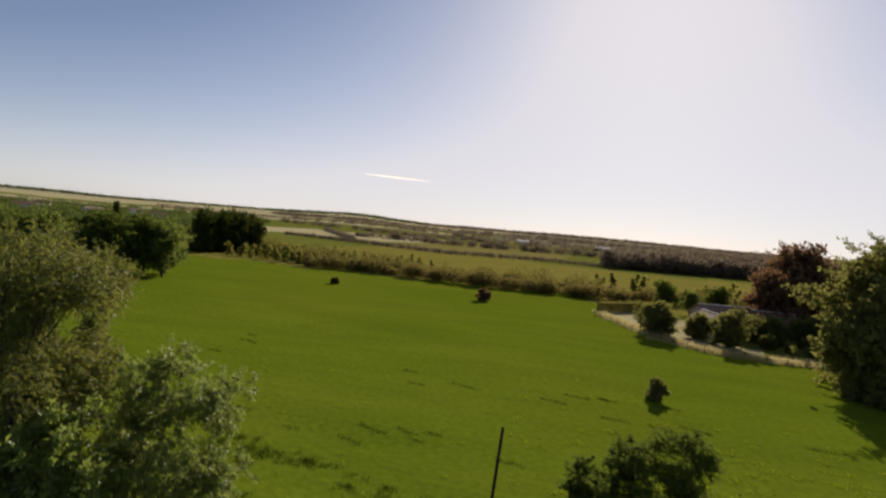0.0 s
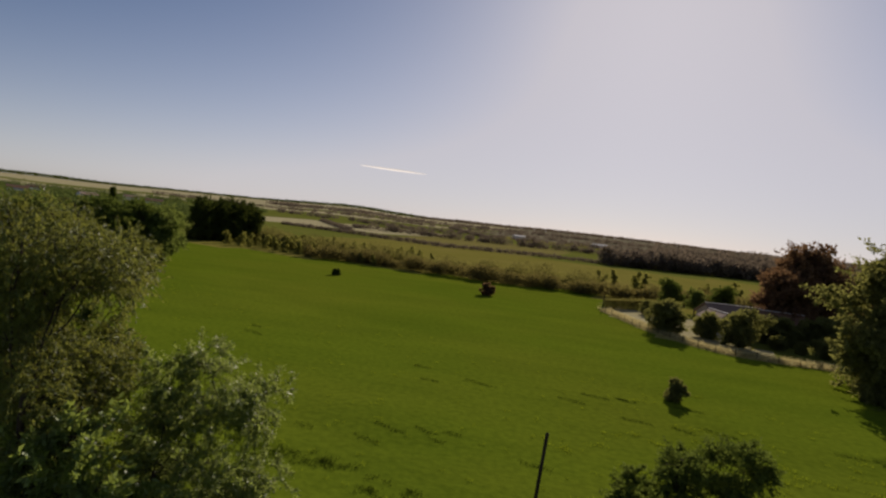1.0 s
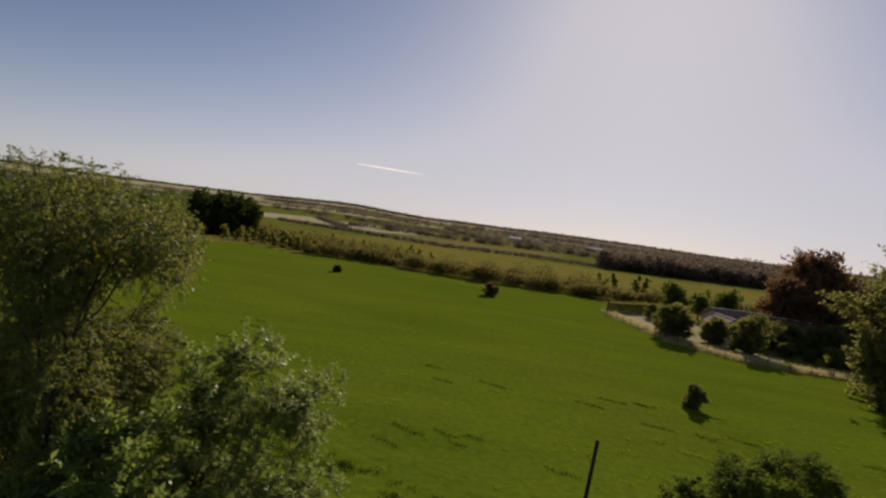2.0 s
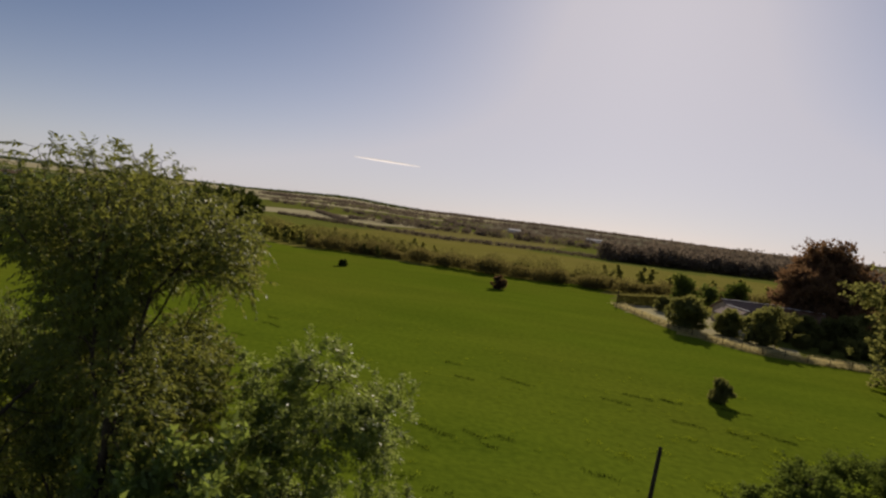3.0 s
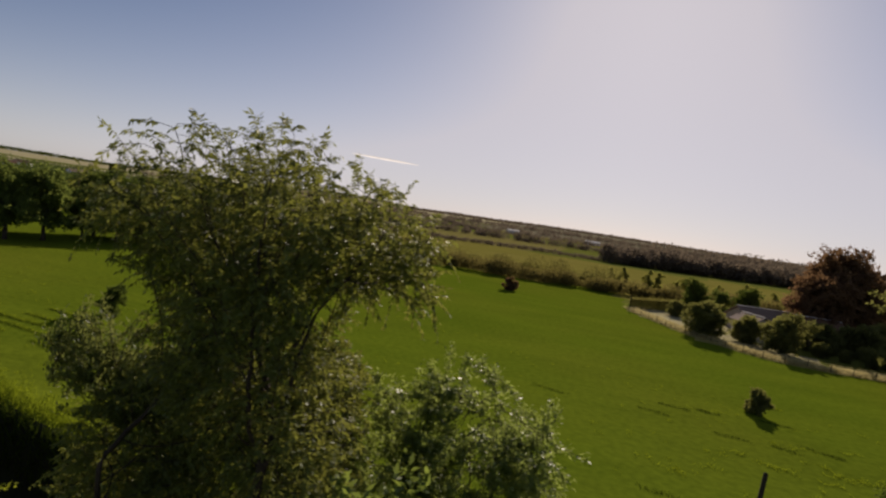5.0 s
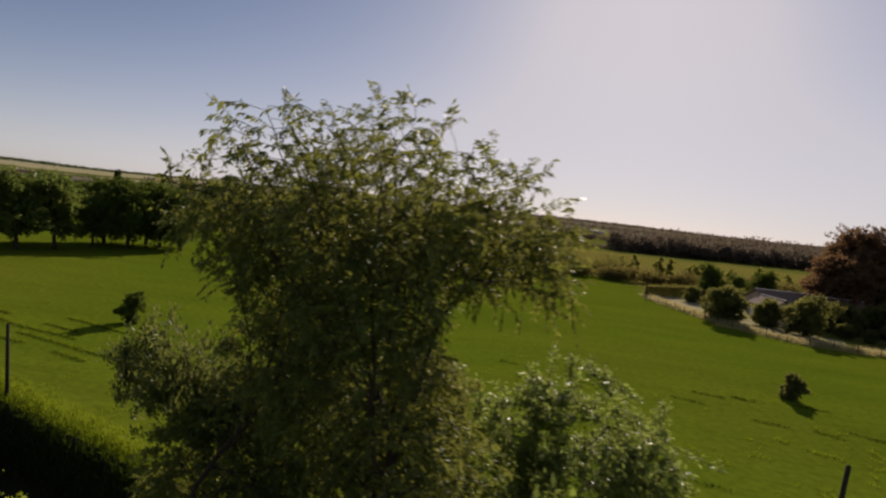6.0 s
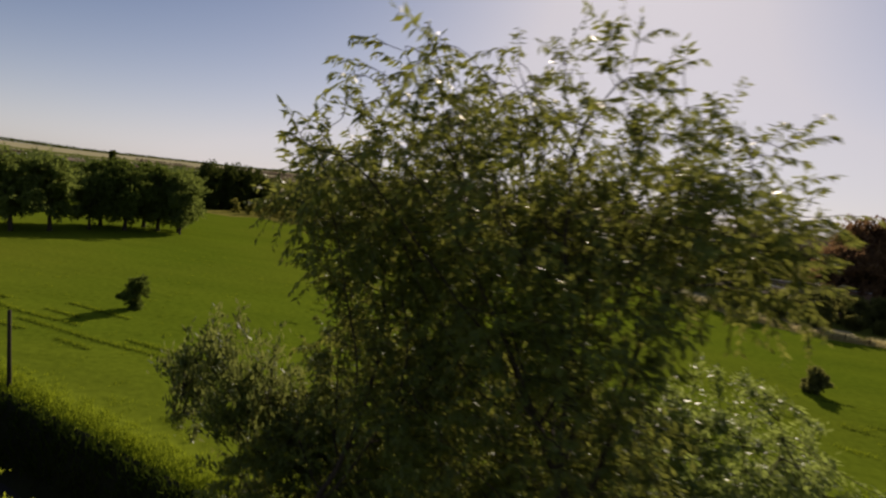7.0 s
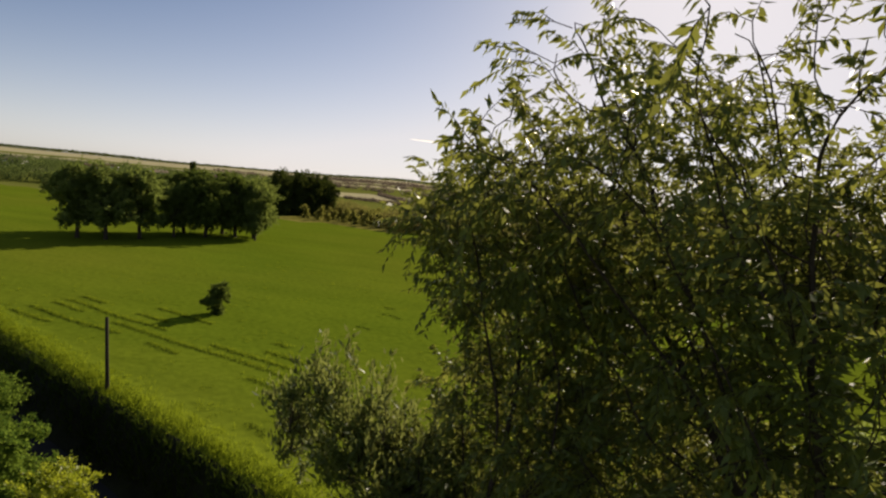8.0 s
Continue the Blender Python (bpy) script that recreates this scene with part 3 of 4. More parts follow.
tree("willow_bush", (-9.9, 11.9, 0), [(x + 0.2, y + 1.05, *q) for x, y, *q in [(0.1, 0, 7.75, 1.0, 1.0, 0.8, 100), (-0.75, 0.1, 7.3, 0.9, 0.9, 0.8, 90), (0.9, 0.2, 7.2, 0.8, 0.9, 0.8, 90), (-1.2, 0.1, 6.2, 0.7, 0.8, 0.8, 70),
     (0.2, -0.4, 6.1, 1.2, 1.0, 0.9, 110), (1.2, 0.0, 5.7, 0.8, 0.9, 0.9, 85), (-0.9, -0.3, 5.6, 1.0, 1.0, 0.9, 85),
     (0.3, -0.3, 4.8, 1.4, 1.2, 0.9, 100), (1.0, 0.1, 3.9, 1.1, 1.1, 1.0, 75), (-0.8, 0.0, 3.8, 1.2, 1.1, 1.0, 75), (0.2, -0.6, 2.6, 1.5, 1.3, 1.0, 80)]],
     0.12, 6.2, (0.085, 0.32), M_SILVER, "rounded green willow bush beside the lane", "bush", 21, stems=4, density=1.35, leaves_per=75, droop=0.2, near=True)
tree("willow_bush", (-13.4, 12.1, 0), [(-2.2, -0.1, 7.85, 0.30, 0.4, 0.42, 40), (-1.7, 0.1, 7.75, 0.42, 0.5, 0.42, 50), (-1.1, 0.2, 7.6, 0.5, 0.6, 0.45, 55), (-1.5, -0.1, 7.35, 0.36, 0.5, 0.35, 40),
     (-0.7, 0.1, 7.15, 0.55, 0.6, 0.5, 60), (-0.3, 0.1, 6.7, 0.6, 0.7, 0.55, 60), (0.0, 0, 6.1, 0.6, 0.7, 0.6, 55), (0.1, 0, 5.3, 0.6, 0.7, 0.7, 55), (0.1, 0, 4.3, 0.7, 0.7, 0.8, 50), (0.1, 0, 3.1, 0.7, 0.7, 0.8, 45)],
     0.09, 6.4, (0.085, 0.32), M_PALE, "leaning willow bush with pale shoot tips", "bush", 22, stems=3, leaves_per=46, droop=-0.55, near=True, hubs=4)
tree("elder_shrub", (-10.3, 10.4, 0), [(-0.1, 0.1, 7.2, 0.75, 0.75, 0.6, 60), (-0.9, 0.0, 6.7, 0.8, 0.8, 0.7, 60), (0.6, 0.2, 6.5, 0.75, 0.8, 0.7, 55), (-1.5, 0.1, 6.1, 0.7, 0.8, 0.7, 50),
     (-0.2, -0.1, 5.8, 1.2, 1.0, 0.8, 80), (-1.2, 0.1, 5.2, 0.9, 0.9, 0.8, 60), (0.4, 0, 4.6, 1.2, 1.0, 0.8, 70), (-0.6, 0, 3.4, 1.5, 1.2, 0.9, 80)],
     0.09, 5.6, (0.13, 0.45), M_ELDER, "mid-green leafy shrub at the willow's foot", "bush", 23, stems=3, leaves_per=50, droop=0.15, near=True)


def scaled_copy(src, base, turn, s):
    ob = copy_thing(src, pose(base[0], base[1], land(*base) - 0.05, 0, 0, turn))
    ob.scale = (s, s, s)
    return ob


def bush(name, base, h, r, leaf, mat, label, seed, twigs=45, per=40, category="bush", group="", n=13):
    rng = np.random.default_rng(seed)
    return tree(name, (base[0], base[1], land(*base)), round_lobes(rng, h, r, n, twigs, 0.04), 0.04 + 0.008 * h, h * 0.16, leaf, mat, label, category,
                seed, group=group, stems=3, leaves_per=per, droop=0.1, twig_len=min(1.0, 0.35 * r + 0.2))


# bushes along the lane
bush("bank_bush", (2.5, 22.0), 5.4, 1.4, (0.12, 0.45), M_OAK, "dark green bush on the lane bank", 31, 60, 40)
bush("bank_bush", (4.4, 22.3), 6.0, 1.75, (0.12, 0.45), M_OAK, "dark green bush on the lane bank", 32, 60, 40)
bush("bank_bush", (1.0, 21.7), 4.2, 1.0, (0.12, 0.45), M_OAK, "low dark green bush on the lane bank", 33, 50, 50)
bush("bank_bush", (10.6, 17.0), 6.4, 2.1, (0.12, 0.45), M_OAK, "dark green bush on the lane bank", 34, 60, 40)
shrubs = []
for k in range(10):
    u = -21.5 - 2.55 * k
    at = xy(u, 9.3 + 0.35 * math.sin(k * 2.1))
    if k in (0, 1, 5, 6):
        shrubs.append(bush("bank_shrub", at, 3.2 + 0.35 * math.sin(k * 1.3), 1.75, (0.12, 0.5), M_BRIGHT if k < 5 else M_BANKLEAF,
                           "yellow-green leafy shrub on the near bank" if k < 5 else "mid-green shrub on the near bank", 340 + k, 46, 46))
    else:
        scaled_copy(shrubs[k % 2 + (0 if k < 5 else 2)], at, 73 * k, 1.0 + 0.1 * math.sin(k * 1.3))

# bushes standing in the pasture
bush("field_bush", (8.4, 46.1), 1.6, 0.75, (0.12, 0.5), M_BROADLEAF, "dark low bush standing alone in the pasture", 41, 45, 36)
bush("field_bush", (-38.3, 39.2), 2.3, 0.9, (0.12, 0.45), M_OAK, "ragged small bush standing alone in the pasture", 42, 40, 40)
bush("field_bush", (-11.7, 94.3), 2.1, 1.1, (0.2, 0.5), M_COPPER, "brownish bush near the far hedge", 43, 40, 30)
bush("field_bush", (-39.7, 94.2), 1.1, 0.7, (0.2, 0.5), M_DARKLEAF, "low dark bush in the pasture", 44, 30, 30)


# ---- posts ----
def post(base, h, lean_x, lean_y, r=0.09, label=""):
    rng = np.random.default_rng(int(abs(base[0]) * 10))
    root = tagged(new("wooden_post"), label, "post")
    root.location = (*base, land(*base))
    p = np.array([[0, 0, -0.4], [0, 0, 0.3], [lean_x * 0.5, lean_y * 0.5, h * 0.5], [lean_x, lean_y, h - 0.03], [lean_x, lean_y, h]])
    V, Fq = tubes([(p, [r * 1.15, r * 1.12, r, r * 0.92, r * 0.15])], 10)
    part("shaft", mesh_from("shaft", V, Fq, M_POST), root)
    return root


post((-32.7, 25.3), 3.3, -0.12, 0.0, 0.075, "weathered grey wooden post on the grassy bank")
post((-2.3, 20.6), 5.2, 0.3, 0.1, 0.065, "dark weathered wooden post leaning by the lane")

# ---- trees round the pasture ----


def field_tree(base, h, r, mat, label, seed, trunk=0.3, twigs=55, per=26, leaf=(0.42, 0.55), n=16, low=0.22, category="tree", group="", name="tree", shape=1.0):
    rng = np.random.default_rng(seed)
    return tree(name, (base[0], base[1], land(*base) - 0.05), round_lobes(rng, h, r, n, twigs, low, shape), trunk, h * low * 0.9, leaf, mat, label, category,
                seed, group=group, leaves_per=per, droop=0.15, twig_r=0.02, twig_len=1.5)


GT = "row of trees across the pasture"
ga = field_tree((-75.6, 58.9), 9.2, 3.5, M_ASH, "tall green tree with a bare lower trunk", 51, 0.26, 40, 32, (0.3, 0.55), n=20, low=0.30, group=GT)
gb = field_tree((-72.9, 60.5), 9.4, 3.4, M_ASH, "tall green tree with a bare lower trunk", 52, 0.26, 40, 32, (0.3, 0.55), n=20, low=0.33, group=GT)
gc = field_tree((-68.8, 73.8), 9.7, 3.8, M_OAK, "dark full-crowned tree in the row", 53, 0.3, 46, 34, (0.3, 0.55), n=22, low=0.26, group=GT)
scaled_copy(ga, (-71.4, 64.3), 130, 1.02)
scaled_copy(gb, (-71.0, 69.9), 60, 0.8)
scaled_copy(gc, (-66.6, 77.8), 100, 0.97)
scaled_copy(gb, (-64.0, 78.8), 200, 0.95)
scaled_copy(ga, (-66.2, 82.2), 250, 1.0)
scaled_copy(gb, (-62.6, 77.2), 310, 0.55)
scaled_copy(gc, (-78.2, 65.1), 210, 0.9)
scaled_copy(gc, (-73.8, 74.9), 160, 0.98)
scaled_copy(gc, (-70.6, 79.6), 290, 1.0)
GW = "dark wood at the field's corner"
gd = field_tree((-96.5, 140.0), 10.6, 3.6, M_DARKLEAF, "dark dense tree of a small wood", 54, 0.3, 46, 32, (0.32, 0.55), n=22, low=0.05, group=GW)
for k, (x, y, s) in enumerate([(-93, 128, 1.08), (-91.5, 133, 1.05), (-90, 138, 1.08), (-89, 143, 1.05), (-88, 147.5, 0.95), (-95, 136, 1.05), (-94, 143, 1.1), (-92, 149, 1.0)]):
    tagged(scaled_copy(gd, (x, y), 47 * k, s), "dark dense tree of a small wood", "tree", GW)
pop = tree("poplar", (-112.2, 119.8, 0), [(0, 0, z, 1.25 - 0.075 * z, 1.25 - 0.075 * z, 1.4, 45) for z in (2.2, 3.8, 5.4, 7.0, 8.4, 9.8, 10.8)],
           0.22, 1.5, (0.4, 0.5), M_DARKLEAF, "narrow dark spire-shaped tree above the row", "tree", 61, leaves_per=24, twig_r=0.015, twig_len=0.8)

# garden edge: small round trees, the house and the big trees
GG = "small round trees along the garden fence"
g1 = field_tree((14.7, 79.2), 4.6, 2.5, M_BROADLEAF, "small round dark green tree by the garden fence", 71, 0.13, 52, 34, (0.24, 0.6), 15, 0.1, group=GG)
g2 = field_tree((20.2, 80.6), 3.6, 1.9, M_BROADLEAF, "small round green tree by the garden fence", 72, 0.12, 48, 34, (0.24, 0.6), 14, 0.12, group=GG)
g3 = field_tree((23.2, 76.6), 4.6, 2.5, M_BROADLEAF, "small round dark green tree by the garden fence", 73, 0.13, 52, 34, (0.24, 0.6), 15, 0.1, group=GG)
scaled_copy(g1, (15.5, 97.0), 140, 0.55)
tagged(scaled_copy(gc, (20.5, 106.0), 30, 0.62), "dark bushy tree behind the garden", "tree", GG)
tagged(scaled_copy(gc, (30.5, 108.0), 130, 0.6), "dark bushy tree behind the garden", "tree", GG)
tagged(scaled_copy(gb, (25.5, 107.0), 230, 0.5), "dark bushy tree behind the garden", "tree", GG)
field_tree((39.6, 98.0), 14.0, 6.6, M_COPPER, "huge round-crowned brownish tree behind the house", 81, 0.5, 85, 40, (0.34, 0.68), 44, 0.06)
field_tree((35.0, 92.0), 10.5, 4.6, M_COPPER, "large brownish tree beside the house", 82, 0.4, 85, 42, (0.30, 0.66), 28, 0.06)
field_tree((32.6, 58.0), 14.6, 6.8, M_BROADLEAF, "very large full-crowned green tree at the pasture edge", 83, 0.5, 85, 40, (0.33, 0.62), 44, 0.03)
field_tree((29.0, 56.5), 9.0, 4.2, M_BROADLEAF, "low spreading tree at the pasture edge", 84, 0.35, 85, 40, (0.28, 0.6), 24, 0.03)

for k, (x, y, sc) in enumerate([(28.4, 78.4, 0.42), (30.6, 77.4, 0.45), (33.0, 76.4, 0.5), (35.2, 77.5, 0.55), (36.8, 80.5, 0.8), (37.5, 84.0, 1.0), (27.6, 83.5, 0.8), (34.4, 84.0, 1.05), (36.0, 83.0, 0.9), (30.4, 82.8, 0.85), (17.6, 99.0, 0.6)]):
    tagged(scaled_copy((g1, g2, g3)[k % 3], (x, y), 67 * k, sc), "rounded garden shrub in front of the house", "shrub", "garden shrubs")

# ---- far country: hedges, belts and woods ----
hedge("hedge", [(-58, 121), (-44, 124), (-17, 118), (0, 119), (10, 118.5)], 5.0, 3.2, 40000, 0.3, M_HEDGE, "overgrown brownish hedgerow along the pasture's far edge", 101, 0.5)
hedge("scrub", [(-88, 150), (-60, 132), (-40, 133), (-15, 128), (12, 128)], 9.0, 4.4, 40000, 0.36, M_SCRUB, "ragged olive-brown scrub behind the hedgerow", 115, 0.7, "scrub")
hedge("hedge", [(10, 119), (36, 124), (70, 128)], 5.0, 3.4, 16000, 0.42, M_HEDGE, "overgrown hedgerow behind the garden", 102, 0.5)
hedge("hedge", [(-160, 300), (-50, 252), (-10, 272), (22, 270), (105, 305), (190, 330)], 4.0, 2.2, 20000, 0.6, M_FARWOOD, "dark trimmed hedge between the far fields", 103, 0.3)
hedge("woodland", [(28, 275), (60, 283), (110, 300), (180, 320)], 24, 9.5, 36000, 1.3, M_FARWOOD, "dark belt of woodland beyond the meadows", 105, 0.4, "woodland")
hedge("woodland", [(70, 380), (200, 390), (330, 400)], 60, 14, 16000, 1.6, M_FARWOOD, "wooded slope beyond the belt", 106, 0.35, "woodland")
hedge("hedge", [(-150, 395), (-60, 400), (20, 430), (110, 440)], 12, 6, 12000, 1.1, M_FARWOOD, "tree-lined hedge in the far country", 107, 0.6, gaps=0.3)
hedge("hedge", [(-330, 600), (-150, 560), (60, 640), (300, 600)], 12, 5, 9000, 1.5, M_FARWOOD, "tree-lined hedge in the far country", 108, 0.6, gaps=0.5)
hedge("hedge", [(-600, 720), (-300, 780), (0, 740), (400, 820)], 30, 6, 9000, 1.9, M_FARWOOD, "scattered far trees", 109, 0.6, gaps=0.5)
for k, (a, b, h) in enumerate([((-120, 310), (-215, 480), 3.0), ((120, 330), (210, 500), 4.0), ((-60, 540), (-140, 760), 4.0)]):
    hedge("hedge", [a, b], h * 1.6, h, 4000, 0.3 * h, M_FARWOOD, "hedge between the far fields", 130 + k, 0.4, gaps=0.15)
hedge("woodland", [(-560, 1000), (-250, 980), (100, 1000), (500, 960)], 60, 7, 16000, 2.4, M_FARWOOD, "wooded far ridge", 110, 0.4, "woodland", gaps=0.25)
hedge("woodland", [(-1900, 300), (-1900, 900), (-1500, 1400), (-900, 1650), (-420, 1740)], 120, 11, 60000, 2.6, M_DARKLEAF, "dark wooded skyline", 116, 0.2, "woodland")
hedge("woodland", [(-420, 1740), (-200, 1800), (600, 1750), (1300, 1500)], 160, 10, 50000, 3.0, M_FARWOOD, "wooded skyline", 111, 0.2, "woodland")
hedge("woodland", [(-210, 120), (-190, 160), (-165, 200), (-130, 230)], 25, 6.5, 24000, 0.6, M_FARGREEN, "trees behind the row across the pasture", 112, 0.6, "woodland", gaps=0.4)
hedge("woodland", [(-330, 150), (-320, 210), (-270, 280), (-200, 330)], 40, 7, 30000, 0.8, M_FARGREEN, "wooded village gardens", 113, 0.6, "woodland", gaps=0.35)
hedge("woodland", [(-560, 250), (-500, 360), (-420, 450), (-300, 520)], 40, 8, 16000, 1.1, M_FARGREEN, "tree-lined far country", 114, 0.5, "woodland", gaps=0.35)

for k, (line, h, n, gap) in enumerate([([(-300, 110), (-280, 190), (-230, 250), (-180, 300)], 6.0, 16000, 0.4), ([(-430, 90), (-400, 220), (-340, 330), (-250, 420)], 6.0, 16000, 0.4),
                                       ([(-640, 120), (-620, 330), (-520, 480), (-380, 620)], 5.0, 9000, 0.6)]):
    hedge("woodland", line, 16 + 6 * k, h, n, 0.7 + 0.3 * k, M_FARGREEN, "scattered trees between the far fields", 150 + k, 0.6, "woodland", gaps=gap)

# young plantation beyond the pasture
sap = bush("sapling", (-80, 132), 3.4, 1.1, (0.34, 0.5), M_YOUNG, "young pale olive tree of a plantation", 120, 18, 14, "sapling", "saplings of the plantation", 7)
rngs = np.random.default_rng(9)
for row in range(6):
    for k in range(13):
        x = -84 + k * 3.6 + rngs.normal() * 0.6 + row * 1.2
        y = 128 + row * 6.5 - k * 0.5 + rngs.normal() * 0.8
        scaled_copy(sap, (x, y), rngs.random() * 360, 0.7 + 0.5 * rngs.random())
for k in range(26):
    x = 12 + k * 2.6 + rngs.normal() * 0.8
    scaled_copy(sap, (x, 140 + (k % 3) * 9 + rngs.normal() * 2), rngs.random() * 360, 0.9 + 0.5 * rngs.random())


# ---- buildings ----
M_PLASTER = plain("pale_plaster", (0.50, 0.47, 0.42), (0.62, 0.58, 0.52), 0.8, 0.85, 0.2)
M_BRICK = plain("brown_brick", (0.30, 0.24, 0.19), (0.40, 0.33, 0.27), 1.2, 0.85, 0.3)
M_ROOF = plain("slate_roof", (0.19, 0.135, 0.10), (0.27, 0.19, 0.145), 1.5, 0.9, 0.4)
M_REDROOF = plain("red_tile_roof", (0.13, 0.075, 0.045), (0.20, 0.115, 0.07), 1.5, 0.7, 0.4)
M_WHITE = plain("white_paint", (0.70, 0.70, 0.68), (0.80, 0.80, 0.78), 1.0, 0.5, 0.1)
M_BOARD = plain("brown_board", (0.10, 0.075, 0.05), (0.17, 0.13, 0.09), 2.0, 0.8, 0.3)
M_GLASS, _n, _l, _p = nodes_of("window_glass")
_p.inputs["Base Color"].default_value, _p.inputs["Roughness"].default_value = (0.02, 0.025, 0.03, 1), 0.08


def building(name, base, turn, w, d, eave, ridge, wall_mat, roof_mat, label, windows=3, category="house"):
    """A gabled building, w long along its ridge and d deep."""
    root = tagged(new(name), label, category)
    root.matrix_basis = pose(base[0], base[1], land(*base), 0, 0, turn)
    bm = bmesh.new()
    vs = [bm.verts.new(c) for c in [(-w / 2, -d / 2, -0.2), (w / 2, -d / 2, -0.2), (w / 2, d / 2, -0.2), (-w / 2, d / 2, -0.2),
                                    (-w / 2, -d / 2, eave), (w / 2, -d / 2, eave), (w / 2, d / 2, eave), (-w / 2, d / 2, eave),
                                    (-w / 2, 0, ridge - 0.12), (w / 2, 0, ridge - 0.12)]]
    for f in ((0, 1, 5, 4), (2, 3, 7, 6), (1, 2, 6, 9, 5), (3, 0, 4, 8, 7)):
        bm.faces.new([vs[k] for k in f])
    bm_part("wall", bm, wall_mat, root)
    o = 0.35
    slope = (ridge - eave) / (d / 2)
    for sgn, nm in ((-1, "roof"), (1, "roof")):
        bm = bmesh.new()
        y0, z0 = sgn * (d / 2 + o), eave - slope * o
        top = [(-w / 2 - o, y0, z0), (w / 2 + o, y0, z0), (w / 2 + o, 0, ridge), (-w / 2 - o, 0, ridge)]
        a = [bm.verts.new((x, y, z + 0.12)) for x, y, z in top]
        b = [bm.verts.new((x, y, z)) for x, y, z in top]
        bm.faces.new(a)
        bm.faces.new(b[::-1])
        for k in range(4):
            bm.faces.new([a[k], b[k], b[(k + 1) % 4], a[(k + 1) % 4]])
        bmesh.ops.recalc_face_normals(bm, faces=bm.faces)
        bm_part(nm, bm, roof_mat, root)
        bm = bmesh.new()
        box(bm, -w / 2 - o, y0 - 0.03 * (1 if sgn > 0 else -1), z0 - 0.12, w / 2 + o, y0 + 0.05 * sgn, z0 + 0.1)
        bm_part("fascia", bm, M_BOARD, root, "weathered brown eaves board")
    bm = bmesh.new()
    box(bm, -w / 2 - o, -0.11, ridge + 0.08, w / 2 + o, 0.11, ridge + 0.18, 0.03)
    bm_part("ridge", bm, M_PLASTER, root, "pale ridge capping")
    for k in range(windows):
        x = -w / 2 + w * (k + 0.5) / windows
        win = new("window")
        win.parent = root
        bm = bmesh.new()
        for x0, z0, x1, z1 in ((x - 0.65, 0.95, x + 0.65, 1.02), (x - 0.65, 2.0, x + 0.65, 2.07), (x - 0.65, 0.95, x - 0.58, 2.07), (x + 0.58, 0.95, x + 0.65, 2.07), (x - 0.03, 0.95, x + 0.03, 2.07)):
            box(bm, x0, -d / 2 - 0.05, z0, x1, -d / 2 - 0.005, z1)
        bm_part("window_frame", bm, M_WHITE, win)
        bm = bmesh.new()
        box(bm, x - 0.58, -d / 2 - 0.02, 1.0, x + 0.58, -d / 2 - 0.006, 2.02)
        bm_part("pane", bm, M_GLASS, win)
    return root


building("house", (27.4, 93.0), 10, 8.6, 6.0, 2.2, 3.7, M_BRICK, M_ROOF, "low pale brick bungalow with a brownish slate roof")
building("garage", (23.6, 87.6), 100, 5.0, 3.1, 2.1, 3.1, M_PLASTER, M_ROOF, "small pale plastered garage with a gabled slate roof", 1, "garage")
building("house", (32.4, 88.6), -8, 5.2, 5.6, 2.2, 3.9, M_BRICK, M_REDROOF, "pale brick house with a reddish tiled roof", 3)
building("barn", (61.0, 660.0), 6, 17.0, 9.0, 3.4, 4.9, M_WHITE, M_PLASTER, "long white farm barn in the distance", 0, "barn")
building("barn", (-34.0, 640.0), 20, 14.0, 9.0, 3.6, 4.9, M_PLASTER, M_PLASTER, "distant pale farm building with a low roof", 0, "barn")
for k, (x, y, t) in enumerate([(-352, 190, 60), (-326, 226, 30), (-306, 258, 50), (-282, 282, 70), (-258, 310, 40), (-396, 276, 60), (-366, 322, 35), (-326, 366, 50)]):
    building("house", (x, y), t, 10, 7, 4.8, 6.2, M_WHITE, (M_REDROOF, M_ROOF)[k % 2], "distant village house half hidden by trees", 3)

# garden fence: posts and two rails
fence = tagged(new("fence"), "weathered wooden post and rail fence round the garden", "fence")
fp = np.array(FENCE)
run = np.concatenate([[0], np.cumsum(np.linalg.norm(np.diff(fp, axis=0), axis=1))])
ticks = np.arange(0, run[-1], 2.2)
PX = np.stack([np.interp(ticks, run, fp[:, 0]), np.interp(ticks, run, fp[:, 1])], 1)
for k, (x, y) in enumerate(PX):
    bm = bmesh.new()
    box(bm, x - 0.035, y - 0.035, land(x, y) - 0.2, x + 0.035, y + 0.035, land(x, y) + 0.8 + 0.12 * math.sin(k * 1.9), 0.01)
    bm_part("post", bm, M_POST, fence)
    if k:
        x0, y0 = PX[k - 1]
        for h in (0.42, 0.78):
            V, Fq = tubes([(np.array([[x0, y0, land(x0, y0) + h], [x, y, land(x, y) + h]]), [0.014, 0.014])], 4)
            part("rail", mesh_from("rail", V, Fq, M_POST), fence)
V, Fq = [], []
for k, q in enumerate(np.arange(0, run[-1], 0.8)):
    x, y = np.interp(q, run, fp[:, 0]), np.interp(q, run, fp[:, 1])
    w = 3.6 + 1.0 * noise.noise((q * 0.15, 3.0, 0.0)) + 2.5 * math.exp(-((q - 11) / 6) ** 2)
    for f in (-0.12, 0.0, 0.5, 1.0):
        a, b = x + 0.45 * w * f, y + w * f
        V.append((a, b, land(a, b) + (-0.06 if f in (-0.12, 1.0) else 0.09)))
    if k:
        Fq += [(4 * k - 4 + q2, 4 * k - 3 + q2, 4 * k + 1 + q2, 4 * k + q2) for q2 in range(3)]
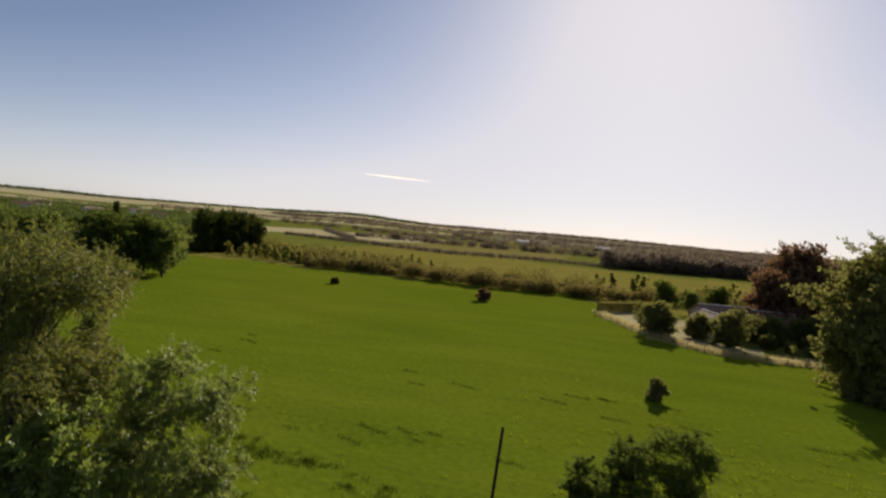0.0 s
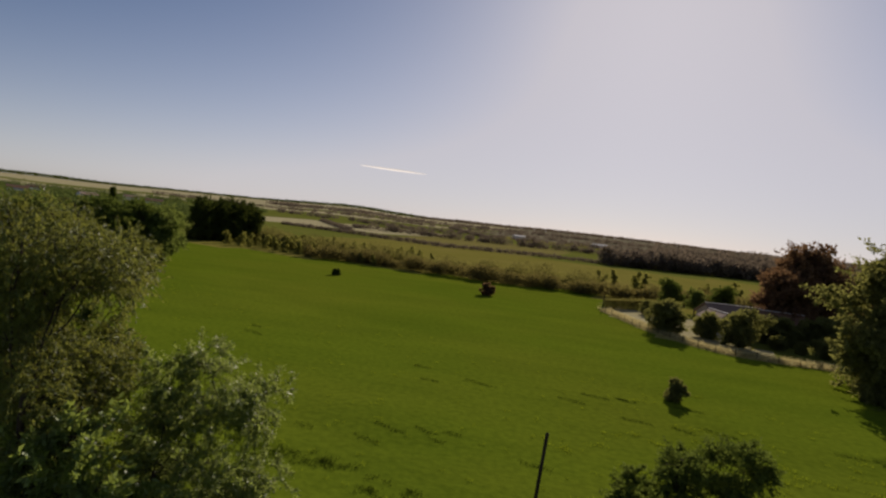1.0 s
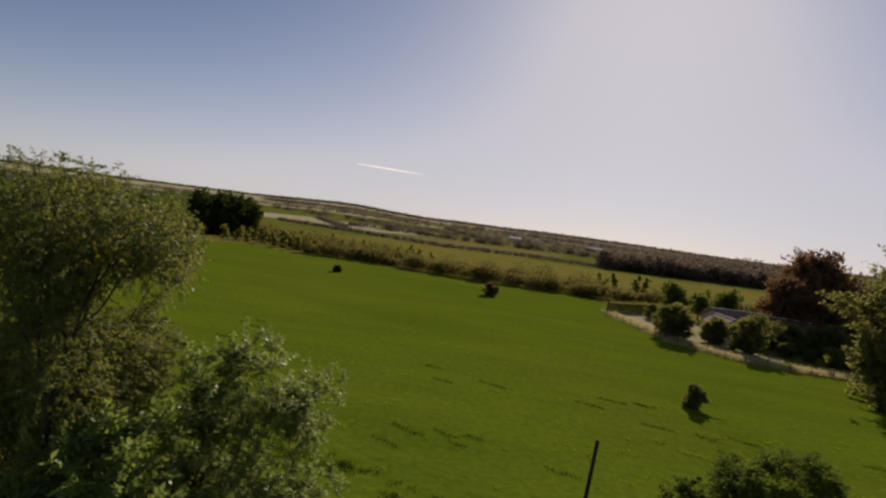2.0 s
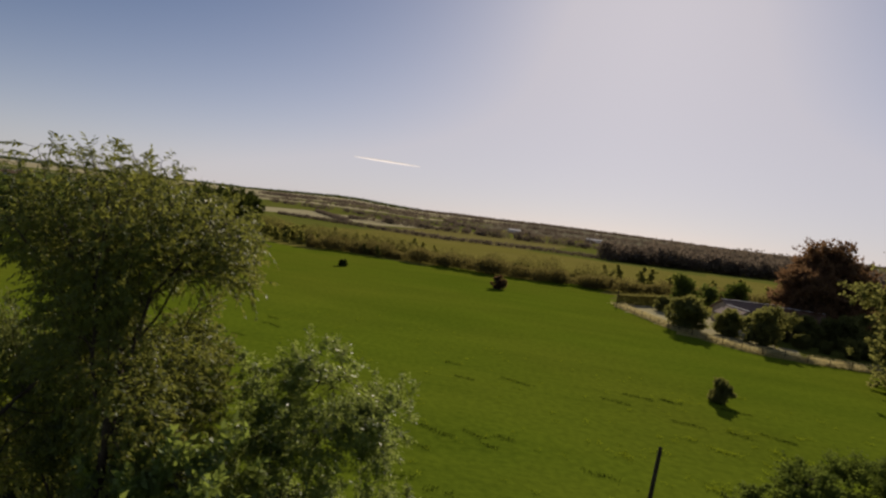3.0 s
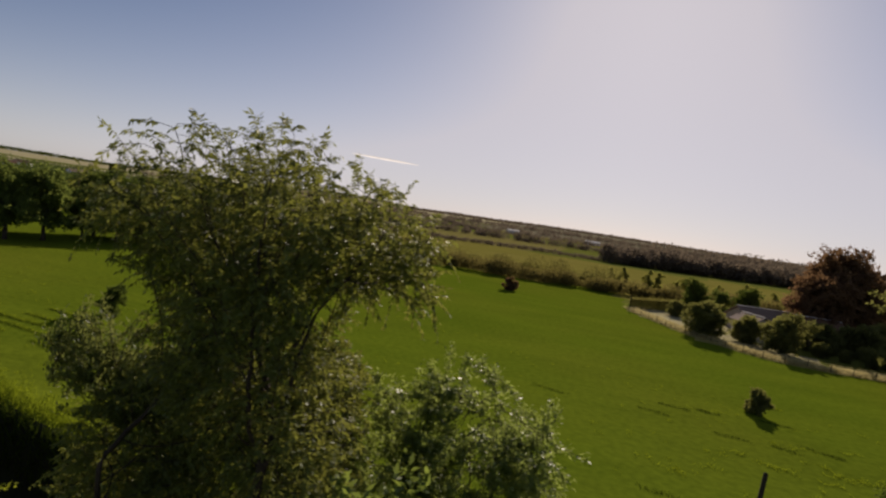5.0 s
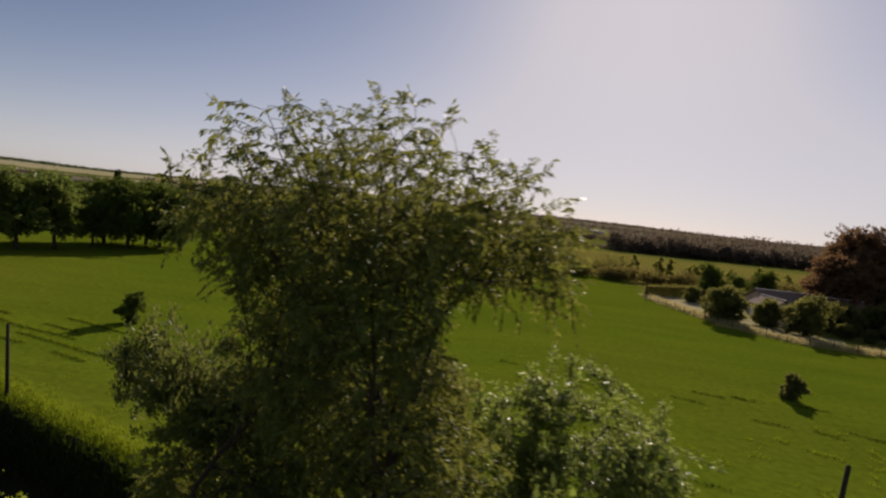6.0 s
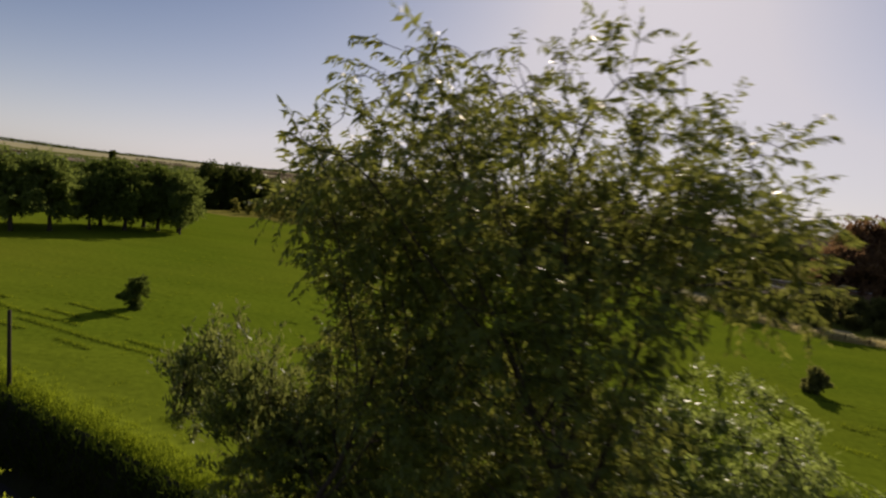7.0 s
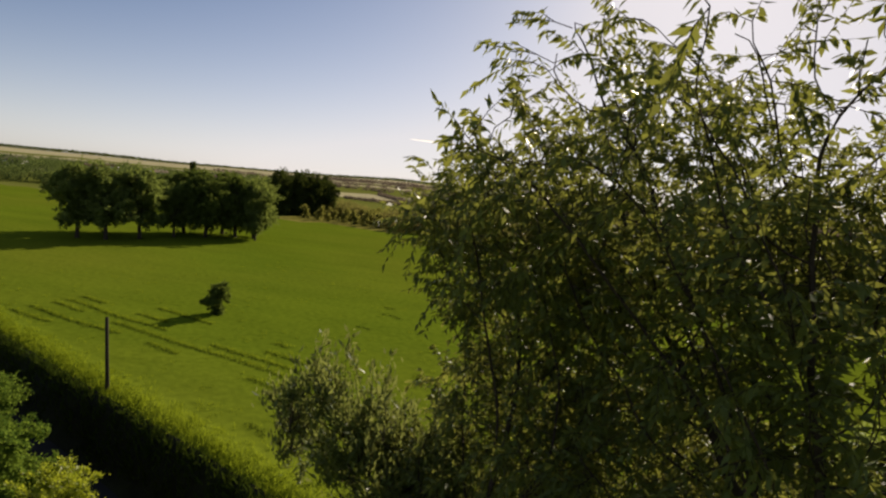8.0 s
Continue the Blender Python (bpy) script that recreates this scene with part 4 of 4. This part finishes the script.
tagged(part("pavement", mesh_from("pavement", V, Fq, M_ROUGHGRASS)), "pale dry grass headland inside the garden fence", "headland", kind="structure")
# clipped hedge with a flat top at the garden's far side
rc = np.random.default_rng(310)
q = rc.random((26000, 3))
hx, hy = 8.4 + 14.6 * q[:, 0], 97.6 + 13.0 * q[:, 0] + 2.6 * (q[:, 1] - 0.5)
face = rc.random(26000) < 0.5
hz = np.where(face, 1.55 + 0.06 * rc.normal(size=26000), 1.6 * q[:, 2])
hx, hy = np.where(face, hx, hx + 0.35 * np.sign(q[:, 1] - 0.5)), np.where(face, hy, 97.6 + 13.0 * q[:, 0] + 1.3 * np.sign(q[:, 1] - 0.5) + 0.05 * rc.normal(size=26000))
V, Fq = scatter_leaves(np.column_stack([hx, hy, hz]), 0.16, rc)
tagged(part("clipped_hedge", mesh_from("clipped_hedge", V, Fq, M_SCRUB)), "low clipped hedge with a flat pale top", "hedge", kind="stuff")
post((7.9, 94.8), 2.6, 0.05, 0.0, 0.10, "pale wooden gatepost at the garden corner")


# ---- grass: verge, tussocks, wheel marks ----
def blades(name, pts, h, per, spread, mat, label, seed, ratio=0.05, lean=0.45, category="grass"):
    rng = np.random.default_rng(seed)
    pts = np.asarray(pts, float)
    n = len(pts) * per
    base = np.repeat(pts, per, axis=0) + np.stack([rng.normal(size=n) * spread, rng.normal(size=n) * spread], 1)
    P = np.column_stack([base, [land(x, y) - 0.02 for x, y in base]])
    D = rng.normal(size=(n, 3)) * lean
    D[:, 2] = 1.0
    L = h * (0.55 + 0.8 * rng.random(n))
    V, Fq = leaf_quads(P, D, L, L * ratio + 0.012, rng, 0.5)
    return tagged(part(name, mesh_from(name, V, Fq, mat)), label, category, kind="stuff")


rg = np.random.default_rng(77)
vu, vv = rg.uniform(-75, 34, 5200), 14.2 + np.abs(rg.normal(size=5200)) * 0.8
blades("verge_grass", [xy(a, b) for a, b in zip(vu, vv)], 0.22, 8, 0.10, M_BLADE, "long uncut grass along the lane bank", 201)
# weeds coloured dark so that the bank face carries its shade
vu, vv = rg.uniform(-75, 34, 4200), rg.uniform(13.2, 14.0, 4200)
blades("bank_weed", [xy(a, b) for a, b in zip(vu, vv)], 0.34, 5, 0.12, M_SHADEGRASS, "rank weeds hanging over the lane bank, coloured dark for its shade", 202, 0.12)
vu, vv = rg.uniform(-70, 40, 700), 16.5 + 32 * rg.random(700) ** 1.3
blades("tussock_grass", [xy(a, b) for a, b in zip(vu, vv)], 0.20, 9, 0.14, M_BLADE, "tufts of grass in the pasture", 203, 0.07, 0.8)
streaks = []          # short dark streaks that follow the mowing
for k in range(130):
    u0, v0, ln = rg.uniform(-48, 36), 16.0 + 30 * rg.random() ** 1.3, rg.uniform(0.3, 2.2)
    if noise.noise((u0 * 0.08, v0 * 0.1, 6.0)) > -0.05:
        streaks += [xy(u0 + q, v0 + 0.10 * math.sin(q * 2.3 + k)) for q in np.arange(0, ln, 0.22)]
for k in range(420):    # dark tussocky ground below the willows
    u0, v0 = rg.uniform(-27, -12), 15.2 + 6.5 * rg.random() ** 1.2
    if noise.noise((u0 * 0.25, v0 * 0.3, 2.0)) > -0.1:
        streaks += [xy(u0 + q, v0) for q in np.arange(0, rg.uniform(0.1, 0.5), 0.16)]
blades("dark_tussock", streaks, 0.16, 13, 0.13, M_SHADEGRASS, "dark coarse tussocks in the pasture", 207, 0.09, 0.9)
marks = []
for off, gap in ((0.0, -0.35), (1.7, -0.30), (3.9, 0.05), (-2.4, 0.10), (-4.6, 0.16), (6.4, 0.14)):
    for s in np.arange(0, 24, 0.24):
        if noise.noise((s * 0.22, off * 1.3, 0.5)) > gap:
            marks.append((-48.5 + s * 0.982, 35.2 - s * 0.19 + off * 0.6 + 0.35 * noise.noise((s * 0.2, off, 3.3))))
blades("wheel_mark_grass", marks, 0.2, 11, 0.12, M_BLADE, "ridges of grass pushed up along old wheel tracks", 204, 0.07, 0.8)
# dark blades set down-sun of each ridge stand for its cast shadow
blades("wheel_mark_shade", [(x - 0.03, y - 0.22) for x, y in marks], 0.12, 23, 0.13, M_SHADEGRASS, "dark grass standing for the shadow beside the wheel-track ridges", 208, 0.10, 1.2)
marks = []
for k in range(70):
    a, b = rg.normal(9, 5), rg.normal(33, 4.5)
    marks += [(a + rg.normal() * 0.5, b + rg.normal() * 0.12) for _ in range(5)]
blades("rough_tussock", marks, 0.2, 10, 0.14, M_BLADE, "coarse tussocks in the pasture", 205, 0.07, 0.8)
rim = []
for s in np.arange(0, run[-1], 0.12):
    x, y = np.interp(s, run, fp[:, 0]), np.interp(s, run, fp[:, 1])
    for k in range(3):
        rim.append((x + rg.uniform(0.0, 1.6), y + rg.uniform(-0.3, 2.4)))
blades("dry_grass", rim, 0.6, 12, 0.22, M_STRAW, "tall dry grass along the garden fence", 206)

# ---- vapour trail high in the sky ----
m, n, l, p = nodes_of("vapour")
tr = n.new("ShaderNodeBsdfTranslucent")
tr.inputs["Color"].default_value = (0.62, 0.62, 0.64, 1)
l.new(tr.outputs[0], n["Material Output"].inputs["Surface"])
trail = np.stack([np.linspace(-1055, -700, 14), np.linspace(2813, 2922, 14), np.linspace(278, 270, 14)], 1)
girth = 5.4 * np.sin(np.linspace(0.06, np.pi - 0.06, 14)) ** 0.6 * (1 + 0.15 * np.sin(np.arange(14) * 2.1))
arc = np.linspace(-1.6, 1.6, 7)
V = np.concatenate([[(x, y - g * 0.4 * math.cos(a), z + g * math.sin(a)) for a in arc] for (x, y, z), g in zip(trail, girth)])
Fq = [(7 * i + j, 7 * i + j + 1, 7 * i + j + 8, 7 * i + j + 7) for i in range(13) for j in range(6)]
tagged(part("vapour_trail", mesh_from("vapour_trail", V, Fq, m)), "short white vapour trail in the clear sky", "contrail", kind="structure")
